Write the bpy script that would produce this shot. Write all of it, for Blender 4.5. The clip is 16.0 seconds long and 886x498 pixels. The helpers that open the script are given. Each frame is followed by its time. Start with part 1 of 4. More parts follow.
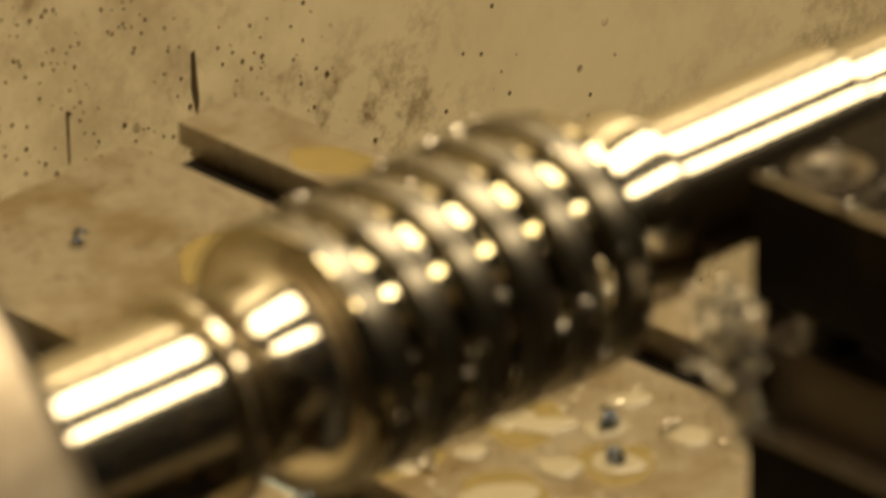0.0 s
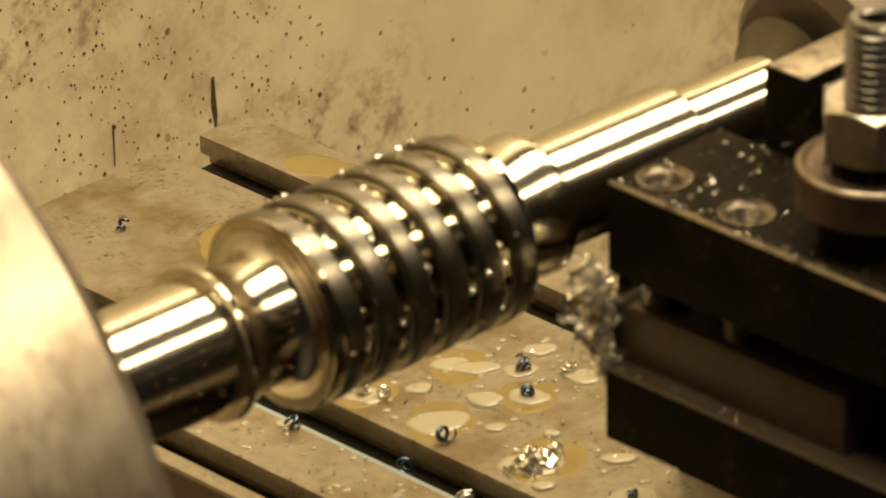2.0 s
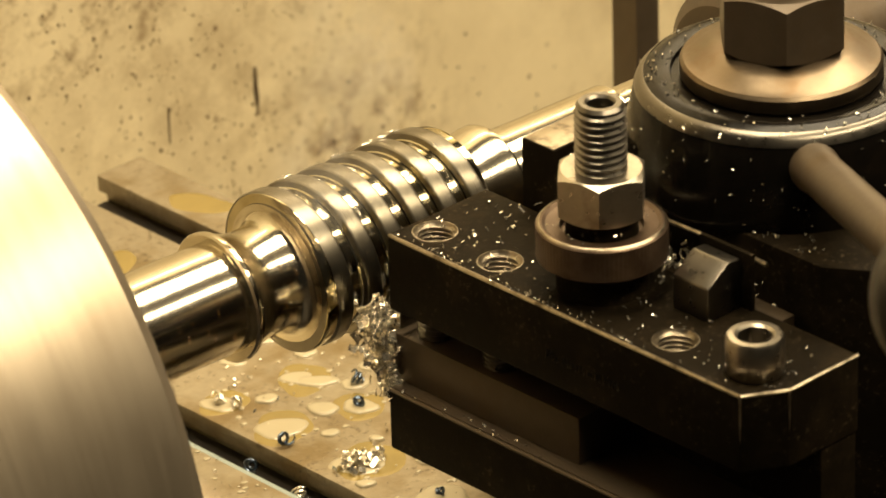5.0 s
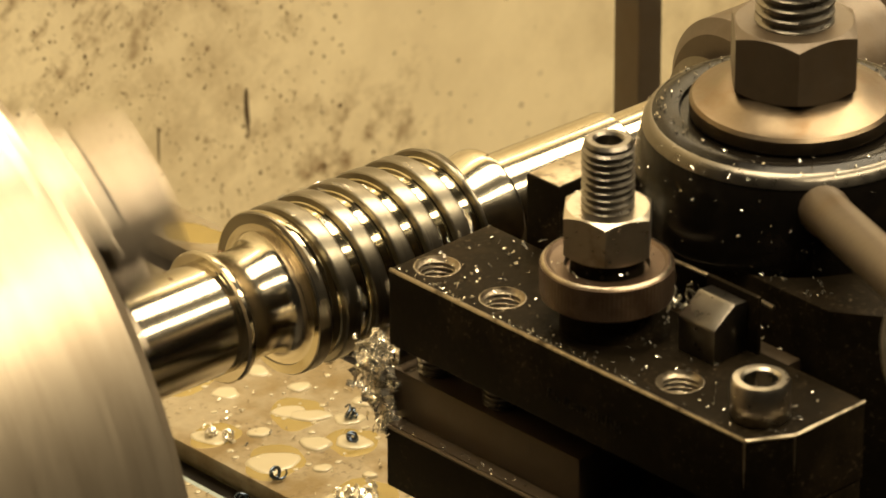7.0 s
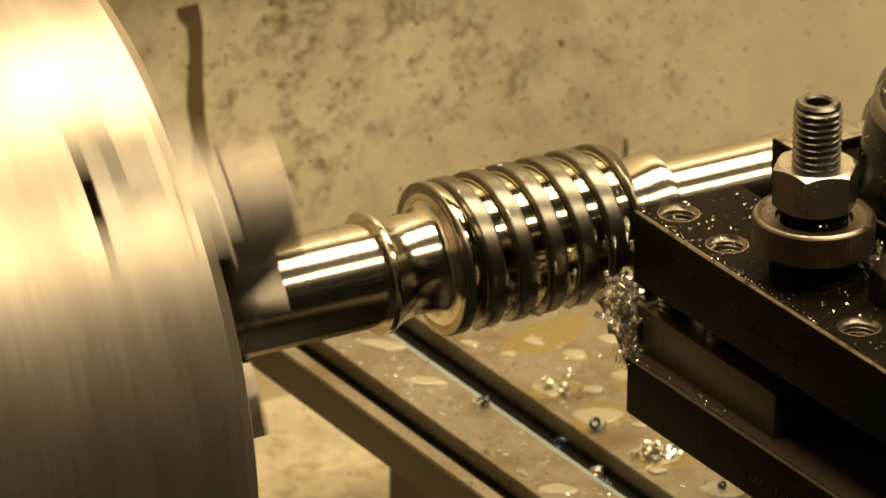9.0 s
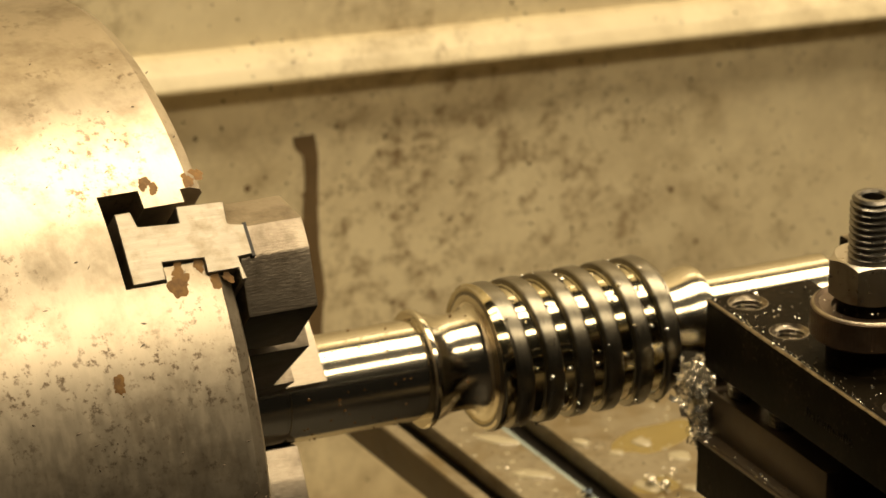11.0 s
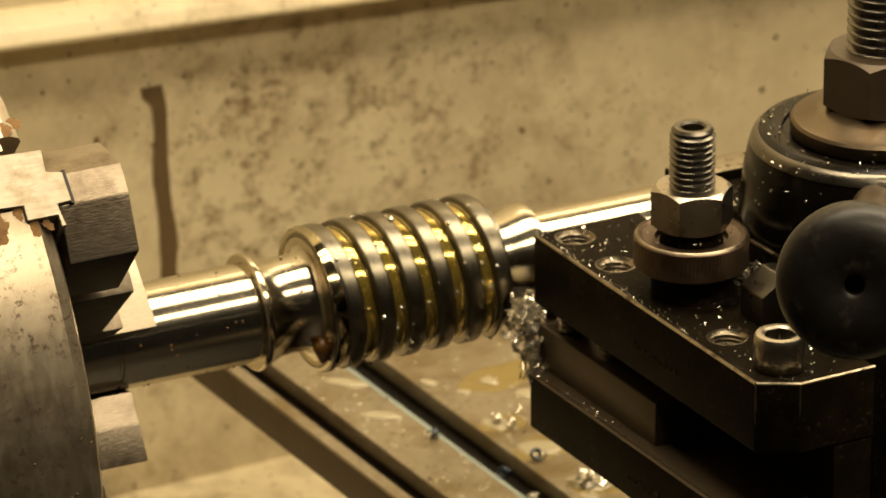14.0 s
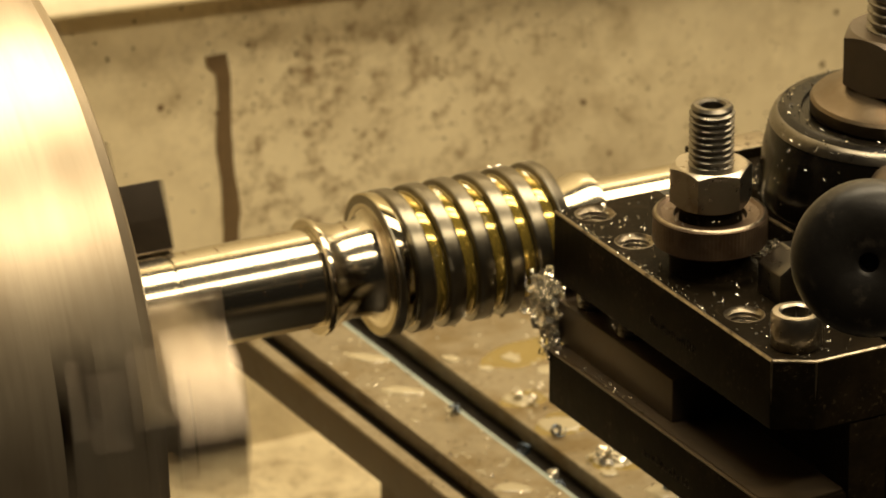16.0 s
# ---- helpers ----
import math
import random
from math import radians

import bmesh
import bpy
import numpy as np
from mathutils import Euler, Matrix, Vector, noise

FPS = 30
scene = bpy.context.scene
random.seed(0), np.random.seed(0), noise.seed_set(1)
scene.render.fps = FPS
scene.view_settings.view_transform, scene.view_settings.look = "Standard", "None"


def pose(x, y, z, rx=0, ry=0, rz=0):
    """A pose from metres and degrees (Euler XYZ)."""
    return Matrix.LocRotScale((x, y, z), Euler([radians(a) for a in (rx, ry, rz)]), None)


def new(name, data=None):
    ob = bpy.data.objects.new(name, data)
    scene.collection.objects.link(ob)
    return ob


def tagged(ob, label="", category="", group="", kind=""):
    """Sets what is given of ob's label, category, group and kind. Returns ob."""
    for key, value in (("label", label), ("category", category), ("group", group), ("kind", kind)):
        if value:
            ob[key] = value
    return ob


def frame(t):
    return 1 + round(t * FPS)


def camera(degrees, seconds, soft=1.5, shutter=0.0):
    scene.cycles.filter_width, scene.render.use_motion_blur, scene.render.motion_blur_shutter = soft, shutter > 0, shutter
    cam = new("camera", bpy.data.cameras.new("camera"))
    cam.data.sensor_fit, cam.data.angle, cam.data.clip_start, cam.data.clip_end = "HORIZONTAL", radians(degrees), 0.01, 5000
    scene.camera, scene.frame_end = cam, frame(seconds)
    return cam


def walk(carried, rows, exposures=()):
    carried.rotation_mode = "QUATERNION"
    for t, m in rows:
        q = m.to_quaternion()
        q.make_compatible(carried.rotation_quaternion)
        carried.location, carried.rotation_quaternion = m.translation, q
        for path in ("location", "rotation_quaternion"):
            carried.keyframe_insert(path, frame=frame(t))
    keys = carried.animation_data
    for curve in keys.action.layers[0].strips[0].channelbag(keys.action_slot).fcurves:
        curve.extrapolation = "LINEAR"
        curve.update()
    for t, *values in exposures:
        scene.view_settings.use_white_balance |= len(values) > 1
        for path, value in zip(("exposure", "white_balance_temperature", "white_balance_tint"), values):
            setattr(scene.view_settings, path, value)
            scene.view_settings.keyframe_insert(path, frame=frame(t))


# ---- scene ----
cam = camera(8.16, 16.0, soft=1.5, shutter=0.4)
# carriage travel along the spindle's axis, millimetres: at rest, cutting to the left, running back, at rest, cutting again
TRAVEL = [(0.0, 3.5), (2.0, 3.5), (2.1, 3.4), (2.2, 2.8), (2.4, 0.1), (2.5, -1.67), (2.6, -3.5), (3.0, -10.7), (3.5, -19.2), (4.0, -27.9), (4.5, -36.5), (4.7, -40.1), (5.9, -60.5), (6.12, -62.6), (6.35, -60.6), (6.8, -52.6), (7.0, -48.8), (7.5, -40.4), (8.0, -32.2), (8.5, -23.9), (9.0, -15.6), (9.2, -12.2), (9.6, -5.0), (9.8, -2.1), (10.0, -0.6), (10.2, 0.0), (15.2, 0.0), (15.3, -0.7), (15.4, -2.1), (15.5, -4.2), (16.0, -12.8)]
# cross slide drawn back from the work for the return run
RETRACT = [(0.0, 0.0), (6.05, 0.0), (6.3, -5.2), (9.8, -5.2), (10.8, 0.0), (16.0, 0.0)]
# spindle: jaws passed since rest
TURNS = [(0.0, -5.52), (2.0, -5.52), (2.1, -5.25), (2.2, -4.5), (2.4, -3.15), (2.6, -1.85), (3.0, 0.51), (3.5, 3.51), (4.0, 6.51), (4.5, 9.47), (4.7, 10.72), (5.9, 17.75), (6.12, 18.5), (6.35, 17.8), (6.8, 15.15), (7.5, 10.92),
         (8.0, 8.02), (8.2, 6.84), (8.4, 5.6), (8.6, 4.4), (8.8, 3.2), (9.2, 0.87), (9.6, -1.4), (9.8, -2.35), (10.0, -2.85), (10.2, -3.0), (15.05, -3.0), (15.1, -2.92), (15.2, -2.3), (15.4, -1.25), (15.6, -0.25), (15.8, 1.05), (16.0, 2.3)]
PATH = [
    (0.0, pose(-0.5031, -0.5475, 0.4030, 62.95, 0.97, -45.65)),
    (0.5, pose(-0.5006, -0.5468, 0.4014, 62.85, 0.67, -45.74)),
    (1.0, pose(-0.5221, -0.5737, 0.4201, 62.70, 0.89, -45.82)),
    (1.5, pose(-0.6031, -0.6646, 0.4825, 62.70, 1.01, -45.47)),
    (2.0, pose(-0.7038, -0.7726, 0.5564, 62.82, 0.94, -45.26)),
    (2.5, pose(-0.8132, -0.8990, 0.6388, 62.89, 1.07, -44.91)),
    (3.0, pose(-0.8700, -0.9659, 0.6812, 62.87, 0.78, -44.49)),
    (3.5, pose(-0.8540, -0.9648, 0.6771, 62.71, 1.29, -44.44)),
    (4.0, pose(-0.8439, -0.9644, 0.6744, 62.62, 1.30, -44.21)),
    (4.5, pose(-0.8419, -0.9652, 0.6818, 62.40, 1.52, -44.15)),
    (7.0, pose(-0.8378, -0.9508, 0.6712, 62.73, 0.09, -43.79)),
    (7.5, pose(-0.8176, -0.9997, 0.6807, 62.77, 0.77, -42.67)),
    (8.0, pose(-0.7991, -1.0556, 0.6849, 63.32, 0.33, -39.35)),
    (8.5, pose(-0.7649, -1.1323, 0.6818, 64.00, 0.67, -35.71)),
    (9.0, pose(-0.7461, -1.2060, 0.6651, 65.13, -0.55, -32.19)),
    (11.5, pose(-0.7178, -1.3521, 0.6612, 67.63, -0.89, -28.10)),
    (12.0, pose(-0.7157, -1.3687, 0.6612, 67.65, -0.89, -28.20)),
    (12.5, pose(-0.7087, -1.3655, 0.6621, 67.56, -0.19, -28.76)),
    (13.0, pose(-0.6990, -1.3596, 0.6602, 67.58, -0.14, -28.96)),
    (13.5, pose(-0.6901, -1.3586, 0.6574, 67.37, -0.11, -28.96)),
    (14.0, pose(-0.6945, -1.3584, 0.6602, 67.18, 0.32, -29.16)),
    (14.5, pose(-0.6930, -1.3542, 0.6577, 67.15, 0.39, -29.17)),
    (15.0, pose(-0.6976, -1.3518, 0.6561, 67.15, 0.01, -29.12)),
    (15.5, pose(-0.7014, -1.3583, 0.6529, 67.19, -0.28, -28.70)),
    (16.0, pose(-0.7043, -1.3669, 0.6601, 67.04, -0.01, -28.55)),
]
walk(cam, PATH, [(0.0, -0.1), (1.0, 0.02), (2.0, 0.24), (3.5, 0.5), (4.5, 0.66), (7.0, 0.66), (7.5, 0.62), (8.0, 0.52), (8.5, 0.32), (9.0, 0.1), (11.5, -0.1), (12.5, -0.12), (14.0, 0.04), (16.0, 0.18)])
cam.data.dof.use_dof, cam.data.dof.focus_distance, cam.data.dof.aperture_fstop = True, 1.5, 44.0

# ---------------------------------------------------------------- light: a twin-tube machine lamp over the bed, dim warm workshop
world = bpy.data.worlds.new("workshop")
scene.world = world
world.use_nodes = True
world.node_tree.nodes["Background"].inputs[0].default_value = (1.0, 0.82, 0.57, 1)
world.node_tree.nodes["Background"].inputs[1].default_value = 0.011


def tube_lamp(name, eye, target, length, width, watts):
    data = bpy.data.lights.new(name, "AREA")
    data.shape, data.size, data.size_y = "RECTANGLE", length, width
    data.energy, data.color = watts, (1.0, 0.81, 0.525)
    ob = new(name, data)
    d = (Vector(target) - Vector(eye)).normalized()
    zax = -d
    xax = Vector((1, 0, 0))
    xax = (xax - zax * xax.dot(zax)).normalized()
    yax = zax.cross(xax)
    ob.matrix_world = Matrix.Translation(eye) @ Matrix((xax, yax, zax)).transposed().to_4x4()
    return ob


tube_lamp("lamp_over_bed", (0.30, 0.075, 0.78), (0.12, 0.09, 0), 1.1, 0.10, 5.6)
tube_lamp("lamp_over_bed", (0.30, -0.085, 0.78), (0.12, 0.09, 0), 1.1, 0.13, 6.6)
tube_lamp("lamp_front", (0.30, -0.60, 0.74), (0.12, 0.10, -0.05), 1.1, 0.10, 6.0)
tube_lamp("lamp_back", (0.35, 0.27, 0.38), (0.15, 0.00, 0.0), 1.0, 0.025, 0.5)
# ---------------------------------------------------------------- helpers of this scene (lengths in millimetres)
MM = 0.001
ROOTS_CARRIAGE, ROOTS_SPINDLE = [], []


def part(name, bm, material, parent, label=""):
    """Links a bmesh as one mesh object under a thing or part."""
    me = bpy.data.meshes.new(name)
    bm.to_mesh(me)
    bm.free()
    for m in (material if isinstance(material, (list, tuple)) else [material]):
        me.materials.append(m)
    ob = new(name, me)
    if parent:
        ob.parent = parent
    if label:
        tagged(ob, label)
    return ob


def thing(name, label, category, group="", kind="", on=None):
    """An empty that holds the parts of one thing; on: the list of roots that it travels with."""
    ob = new(name)
    ob.empty_display_size = 0.01
    tagged(ob, label, category, group, kind)
    if on is not None:
        on.append(ob)
    return ob


def finish(bm, smooth=40):
    for v in bm.verts:
        v.co *= MM
    bmesh.ops.recalc_face_normals(bm, faces=bm.faces)
    for f in bm.faces:
        f.smooth = True
    for e in bm.edges:
        if len(e.link_faces) == 2 and e.calc_face_angle(0) > radians(smooth):
            e.smooth = False
    return bm


def add_box(bm, x0, x1, y0, y1, z0, z1, bevel=0.0):
    t = bmesh.new()
    bmesh.ops.create_cube(t, size=1)
    for v in t.verts:
        v.co = Vector((x0 + (v.co.x + .5) * (x1 - x0), y0 + (v.co.y + .5) * (y1 - y0), z0 + (v.co.z + .5) * (z1 - z0)))
    if bevel:
        bmesh.ops.bevel(t, geom=list(t.edges), offset=bevel, segments=2, affect="EDGES", profile=0.6)
    join(bm, t)


def join(bm, t, m=None):
    if m is not None:
        bmesh.ops.transform(t, matrix=m, verts=t.verts)
    me = bpy.data.meshes.new("tmp")
    t.to_mesh(me)
    t.free()
    bm.from_mesh(me)
    bpy.data.meshes.remove(me)


def box(x0, x1, y0, y1, z0, z1, bevel=0.4):
    bm = bmesh.new()
    add_box(bm, x0, x1, y0, y1, z0, z1, bevel)
    return finish(bm)


def revolve(profile, n=64, axis="X", closed=True, jitter=0.0):
    """Turned solid: profile of (along, radius) about an axis through the origin."""
    bm = bmesh.new()
    rings = []
    for a, r in profile:
        ring = []
        for k in range(n):
            th = 2 * math.pi * k / n
            c, s = r * math.cos(th), r * math.sin(th)
            co = (a, c, s) if axis == "X" else ((c, s, a) if axis == "Z" else (c, a, s))
            ring.append(bm.verts.new(co))
        rings.append(ring)
    for a, b in zip(rings, rings[1:]):
        for k in range(n):
            bm.faces.new((a[k], a[(k + 1) % n], b[(k + 1) % n], b[k]))
    if closed:
        bm.faces.new(rings[0][::-1])
        bm.faces.new(rings[-1])
    return bm


def moved(bm, x=0, y=0, z=0, m=None):
    bmesh.ops.transform(bm, matrix=m if m is not None else Matrix.Translation((x, y, z)), verts=bm.verts)
    return bm


def extrude_outline(pts, lo, hi, axis="Y", bevel=0.0):
    """Prism of a 2D outline: axis Y takes (x, z) points, X takes (y, z), Z takes (x, y)."""
    bm = bmesh.new()

    def co(p, h):
        return {"Y": (p[0], h, p[1]), "X": (h, p[0], p[1]), "Z": (p[0], p[1], h)}[axis]
    a = [bm.verts.new(co(p, lo)) for p in pts]
    b = [bm.verts.new(co(p, hi)) for p in pts]
    n = len(pts)
    for i in range(n):
        bm.faces.new((a[i], a[(i + 1) % n], b[(i + 1) % n], b[i]))
    bm.faces.new(a[::-1])
    bm.faces.new(b)
    bmesh.ops.recalc_face_normals(bm, faces=bm.faces)
    if bevel:
        bmesh.ops.bevel(bm, geom=list(bm.edges), offset=bevel, segments=2, affect="EDGES", profile=0.6)
    return bm


def thread_ridges(r, z0, z1, pitch, depth, n=40):
    """Outside screw thread as a turned solid with V grooves."""
    pro = [(z0, r - depth)]
    z = z0
    while z + pitch <= z1 + 1e-6:
        pro += [(z + pitch * .12, r - depth), (z + pitch * .42, r), (z + pitch * .62, r), (z + pitch * .92, r - depth)]
        z += pitch
    return pro


def hexagon(af):
    return [(af / math.sqrt(3) * math.cos(radians(a)), af / math.sqrt(3) * math.sin(radians(a))) for a in range(0, 360, 60)]


def tube(points, r, n=8, closed_ends=True):
    """Round wire along points."""
    bm = bmesh.new()
    pts = [Vector(p) for p in points]
    rings = []
    up = Vector((0.3, 0.2, 1)).normalized()
    for i, p in enumerate(pts):
        d = (pts[min(i + 1, len(pts) - 1)] - pts[max(i - 1, 0)]).normalized()
        u = d.cross(up)
        u = u.normalized() if u.length > 1e-4 else Vector((1, 0, 0))
        w = u.cross(d)
        rr = r[i] if isinstance(r, (list, tuple)) else r
        rings.append([bm.verts.new(p + (u * math.cos(2 * math.pi * k / n) + w * math.sin(2 * math.pi * k / n)) * rr) for k in range(n)])
    for a, b in zip(rings, rings[1:]):
        for k in range(n):
            bm.faces.new((a[k], a[(k + 1) % n], b[(k + 1) % n], b[k]))
    if closed_ends:
        bm.faces.new(rings[0][::-1])
        bm.faces.new(rings[-1])
    return bm



# ---------------------------------------------------------------- materials
def mat(name, color, rough=0.4, metal=0.0, bump=0.0, scale=600, vary=0.25, stain=None, stain_scale=40, stain_lo=0.5, stain_hi=0.62,
        stretch=(1, 1, 1), rough_vary=0.1, coat=0.0, spec=0.5):
    m = bpy.data.materials.new(name)
    m.use_nodes = True
    nt = m.node_tree
    bs = nt.nodes["Principled BSDF"]
    bs.inputs["Metallic"].default_value = metal
    bs.inputs["Coat Weight"].default_value = coat
    bs.inputs["Coat Roughness"].default_value = 0.08
    bs.inputs["Specular IOR Level"].default_value = spec

    def node(kind, **kw):
        n = nt.nodes.new(kind)
        for k, v in kw.items():
            if k in n.inputs:
                n.inputs[k].default_value = v
        return n
    co = node("ShaderNodeTexCoord")
    mp = node("ShaderNodeMapping")
    mp.inputs["Scale"].default_value = stretch
    nt.links.new(co.outputs["Object"], mp.inputs["Vector"])
    fine = node("ShaderNodeTexNoise", Scale=scale, Detail=4.0, Roughness=0.6)
    broad = node("ShaderNodeTexNoise", Scale=stain_scale, Detail=5.0, Roughness=0.65)
    nt.links.new(mp.outputs[0], fine.inputs["Vector"])
    nt.links.new(co.outputs["Object"], broad.inputs["Vector"])
    # two-scale tone variation
    mix = node("ShaderNodeMix")
    mix.data_type = "RGBA"
    mix.inputs["A"].default_value = (*[c * (1 - vary) for c in color], 1)
    mix.inputs["B"].default_value = (*[min(1, c * (1 + vary)) for c in color], 1)
    nt.links.new(fine.outputs["Fac"], mix.inputs["Factor"])
    out = mix.outputs["Result"]
    ramp = node("ShaderNodeMapRange")
    ramp.inputs["From Min"].default_value, ramp.inputs["From Max"].default_value = stain_lo, stain_hi
    nt.links.new(broad.outputs["Fac"], ramp.inputs["Value"])
    if stain:
        m2 = node("ShaderNodeMix")
        m2.data_type = "RGBA"
        m2.inputs["B"].default_value = (*stain, 1)
        nt.links.new(out, m2.inputs["A"])
        nt.links.new(ramp.outputs[0], m2.inputs["Factor"])
        out = m2.outputs["Result"]
    nt.links.new(out, bs.inputs["Base Color"])
    rr = node("ShaderNodeMapRange")
    rr.inputs["To Min"].default_value, rr.inputs["To Max"].default_value = max(0.03, rough - rough_vary), rough + rough_vary
    nt.links.new(fine.outputs["Fac"], rr.inputs["Value"])
    nt.links.new(rr.outputs[0], bs.inputs["Roughness"])
    if bump:
        b = node("ShaderNodeBump", Strength=bump, Distance=0.0004)
        nt.links.new(fine.outputs["Fac"], b.inputs["Height"])
        nt.links.new(b.outputs[0], bs.inputs["Normal"])
    return m


STEEL = mat("turned_steel", (0.62, 0.57, 0.455), 0.15, 1.0, 0.06, 260, 0.10, (0.50, 0.45, 0.33), 60, 0.5, 0.8, stretch=(14, 1, 1), rough_vary=0.05)
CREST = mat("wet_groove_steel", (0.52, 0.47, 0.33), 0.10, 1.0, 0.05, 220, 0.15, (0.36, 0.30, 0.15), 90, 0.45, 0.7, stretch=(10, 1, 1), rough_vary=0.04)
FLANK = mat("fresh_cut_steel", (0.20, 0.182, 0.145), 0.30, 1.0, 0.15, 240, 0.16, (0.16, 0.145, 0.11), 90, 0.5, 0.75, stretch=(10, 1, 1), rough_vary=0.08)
CHUCK = mat("ground_chuck_steel", (0.48, 0.41, 0.31), 0.37, 0.9, 0.12, 170, 0.14, (0.30, 0.245, 0.175), 55, 0.46, 0.66, stretch=(3, 1, 1), rough_vary=0.1)
def pitted(m, scale, lo, hi, color):
    """Small dark pits, gathered in clouds, over a metal."""
    nt = m.node_tree
    bs = nt.nodes["Principled BSDF"]
    src = bs.inputs["Base Color"].links[0].from_socket
    co = nt.nodes.new("ShaderNodeTexCoord")
    pits = nt.nodes.new("ShaderNodeTexNoise")
    pits.inputs["Scale"].default_value, pits.inputs["Detail"].default_value, pits.inputs["Roughness"].default_value = scale, 3, 0.7
    cloud = nt.nodes.new("ShaderNodeTexNoise")
    cloud.inputs["Scale"].default_value, cloud.inputs["Detail"].default_value = scale / 9, 3
    nt.links.new(co.outputs["Object"], pits.inputs["Vector"])
    nt.links.new(co.outputs["Object"], cloud.inputs["Vector"])
    a, b, mul = nt.nodes.new("ShaderNodeMapRange"), nt.nodes.new("ShaderNodeMapRange"), nt.nodes.new("ShaderNodeMath")
    a.inputs["From Min"].default_value, a.inputs["From Max"].default_value = lo, hi
    b.inputs["From Min"].default_value, b.inputs["From Max"].default_value = 0.42, 0.62
    mul.operation = "MULTIPLY"
    nt.links.new(pits.outputs["Fac"], a.inputs["Value"])
    nt.links.new(cloud.outputs["Fac"], b.inputs["Value"])
    nt.links.new(a.outputs[0], mul.inputs[0])
    nt.links.new(b.outputs[0], mul.inputs[1])
    mx = nt.nodes.new("ShaderNodeMix")
    mx.data_type = "RGBA"
    mx.inputs["B"].default_value = (*color, 1)
    nt.links.new(src, mx.inputs["A"])
    nt.links.new(mul.outputs[0], mx.inputs["Factor"])
    nt.links.new(mx.outputs["Result"], bs.inputs["Base Color"])


pitted(CHUCK, 420, 0.55, 0.66, (0.16, 0.12, 0.08))
JAW = mat("jaw_steel", (0.36, 0.305, 0.235), 0.36, 0.95, 0.25, 420, 0.25, (0.12, 0.09, 0.06), 60, 0.5, 0.75, stretch=(1, 1, 6))
JAWBASE = mat("jaw_base_steel", (0.40, 0.355, 0.285), 0.42, 1.0, 0.35, 520, 0.28, (0.27, 0.22, 0.15), 130, 0.48, 0.70, stretch=(.25, 1, 1.6))
SIDE = mat("dark_brown_side", (0.075, 0.052, 0.028), 0.5, 0.1, 0.15, 300, 0.25, (0.05, 0.034, 0.018), 30, 0.5, 0.7, spec=.25)
DENT = mat("dark_dent", (0.13, 0.10, 0.07), 0.6, 0.4, 0.2, 500, 0.3)
RUST = mat("rust_stain", (0.22, 0.115, 0.028), 0.65, 0.2, 0.3, 500, 0.45, (0.15, 0.075, 0.018), 260, 0.46, 0.60)
# near-black copy of the jaw steel: shade put into one flank's colour
JAWSIDE = mat("shaded_jaw_flank", (0.02, 0.015, 0.010), 0.5, 0.2, 0.2, 300, 0.3, spec=0.12)
BLACK = mat("black_oxide_steel", (0.004, 0.0033, 0.0025), 0.22, 0.0, 0.16, 350, 0.35, (0.009, 0.0065, 0.004), 70, 0.52, 0.78, rough_vary=0.08, spec=0.15)
OXIDE = mat("dull_black_oxide", (0.009, 0.0068, 0.004), 0.45, 0.0, 0.25, 350, 0.4, (0.019, 0.0135, 0.0075), 80, 0.5, 0.72, rough_vary=0.12, spec=0.02)
WORN = mat("worn_edge_steel", (0.38, 0.33, 0.25), 0.34, 1.0, 0.3, 300, 0.3, (0.10, 0.08, 0.055), 210, 0.5, 0.68)
BROWN = mat("oiled_brown_steel", (0.085, 0.064, 0.042), 0.42, 0.4, 0.2, 260, 0.25, (0.08, 0.055, 0.03), 50, 0.5, 0.7)
WASHER = mat("worn_washer_steel", (0.16, 0.125, 0.085), 0.36, 1.0, 0.2, 220, 0.3, (0.14, 0.095, 0.055), 110, 0.5, 0.68)
NUT = mat("zinc_steel", (0.44, 0.40, 0.33), 0.30, 1.0, 0.08, 400, 0.12, (0.22, 0.18, 0.13), 80, 0.55, 0.75)
RUSTNUT = mat("rusty_nut_steel", (0.11, 0.075, 0.05), 0.38, 0.7, 0.25, 300, 0.3, (0.07, 0.04, 0.022), 90, 0.5, 0.7)
BOLT = mat("dark_bolt_steel", (0.17, 0.155, 0.13), 0.30, 1.0, 0.1, 400, 0.15)
TABLE = mat("oily_cast_iron", (0.30, 0.25, 0.165), 0.34, 0.25, 0.4, 320, 0.3, (0.19, 0.135, 0.06), 44, 0.46, 0.66, rough_vary=0.12)
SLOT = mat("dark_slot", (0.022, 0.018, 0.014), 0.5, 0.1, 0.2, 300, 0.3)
pitted(TABLE, 520, 0.54, 0.66, (0.10, 0.07, 0.035))
pitted(OXIDE, 700, 0.58, 0.68, (0.05, 0.038, 0.024))
POOL = mat("milky_coolant", (0.385, 0.335, 0.22), 0.05, 0.0, 0.0, 100, 0.06, coat=0.6)
OILFILM = mat("yellow_oil_film", (0.27, 0.20, 0.06), 0.12, 0.2, 0.0, 90, 0.2, coat=0.5)
CHIP = mat("steel_swarf", (0.80, 0.76, 0.66), 0.20, 0.85, 0.0, 400, 0.2)
BLUECHIP = mat("blued_swarf", (0.10, 0.13, 0.18), 0.2, 1.0, 0.0, 400, 0.4)
OILGOLD = mat("golden_oil", (0.46, 0.34, 0.07), 0.10, 0.8, 0.0, 120, 0.2, (0.34, 0.20, 0.02), 90, 0.55, 0.75, coat=0.6)
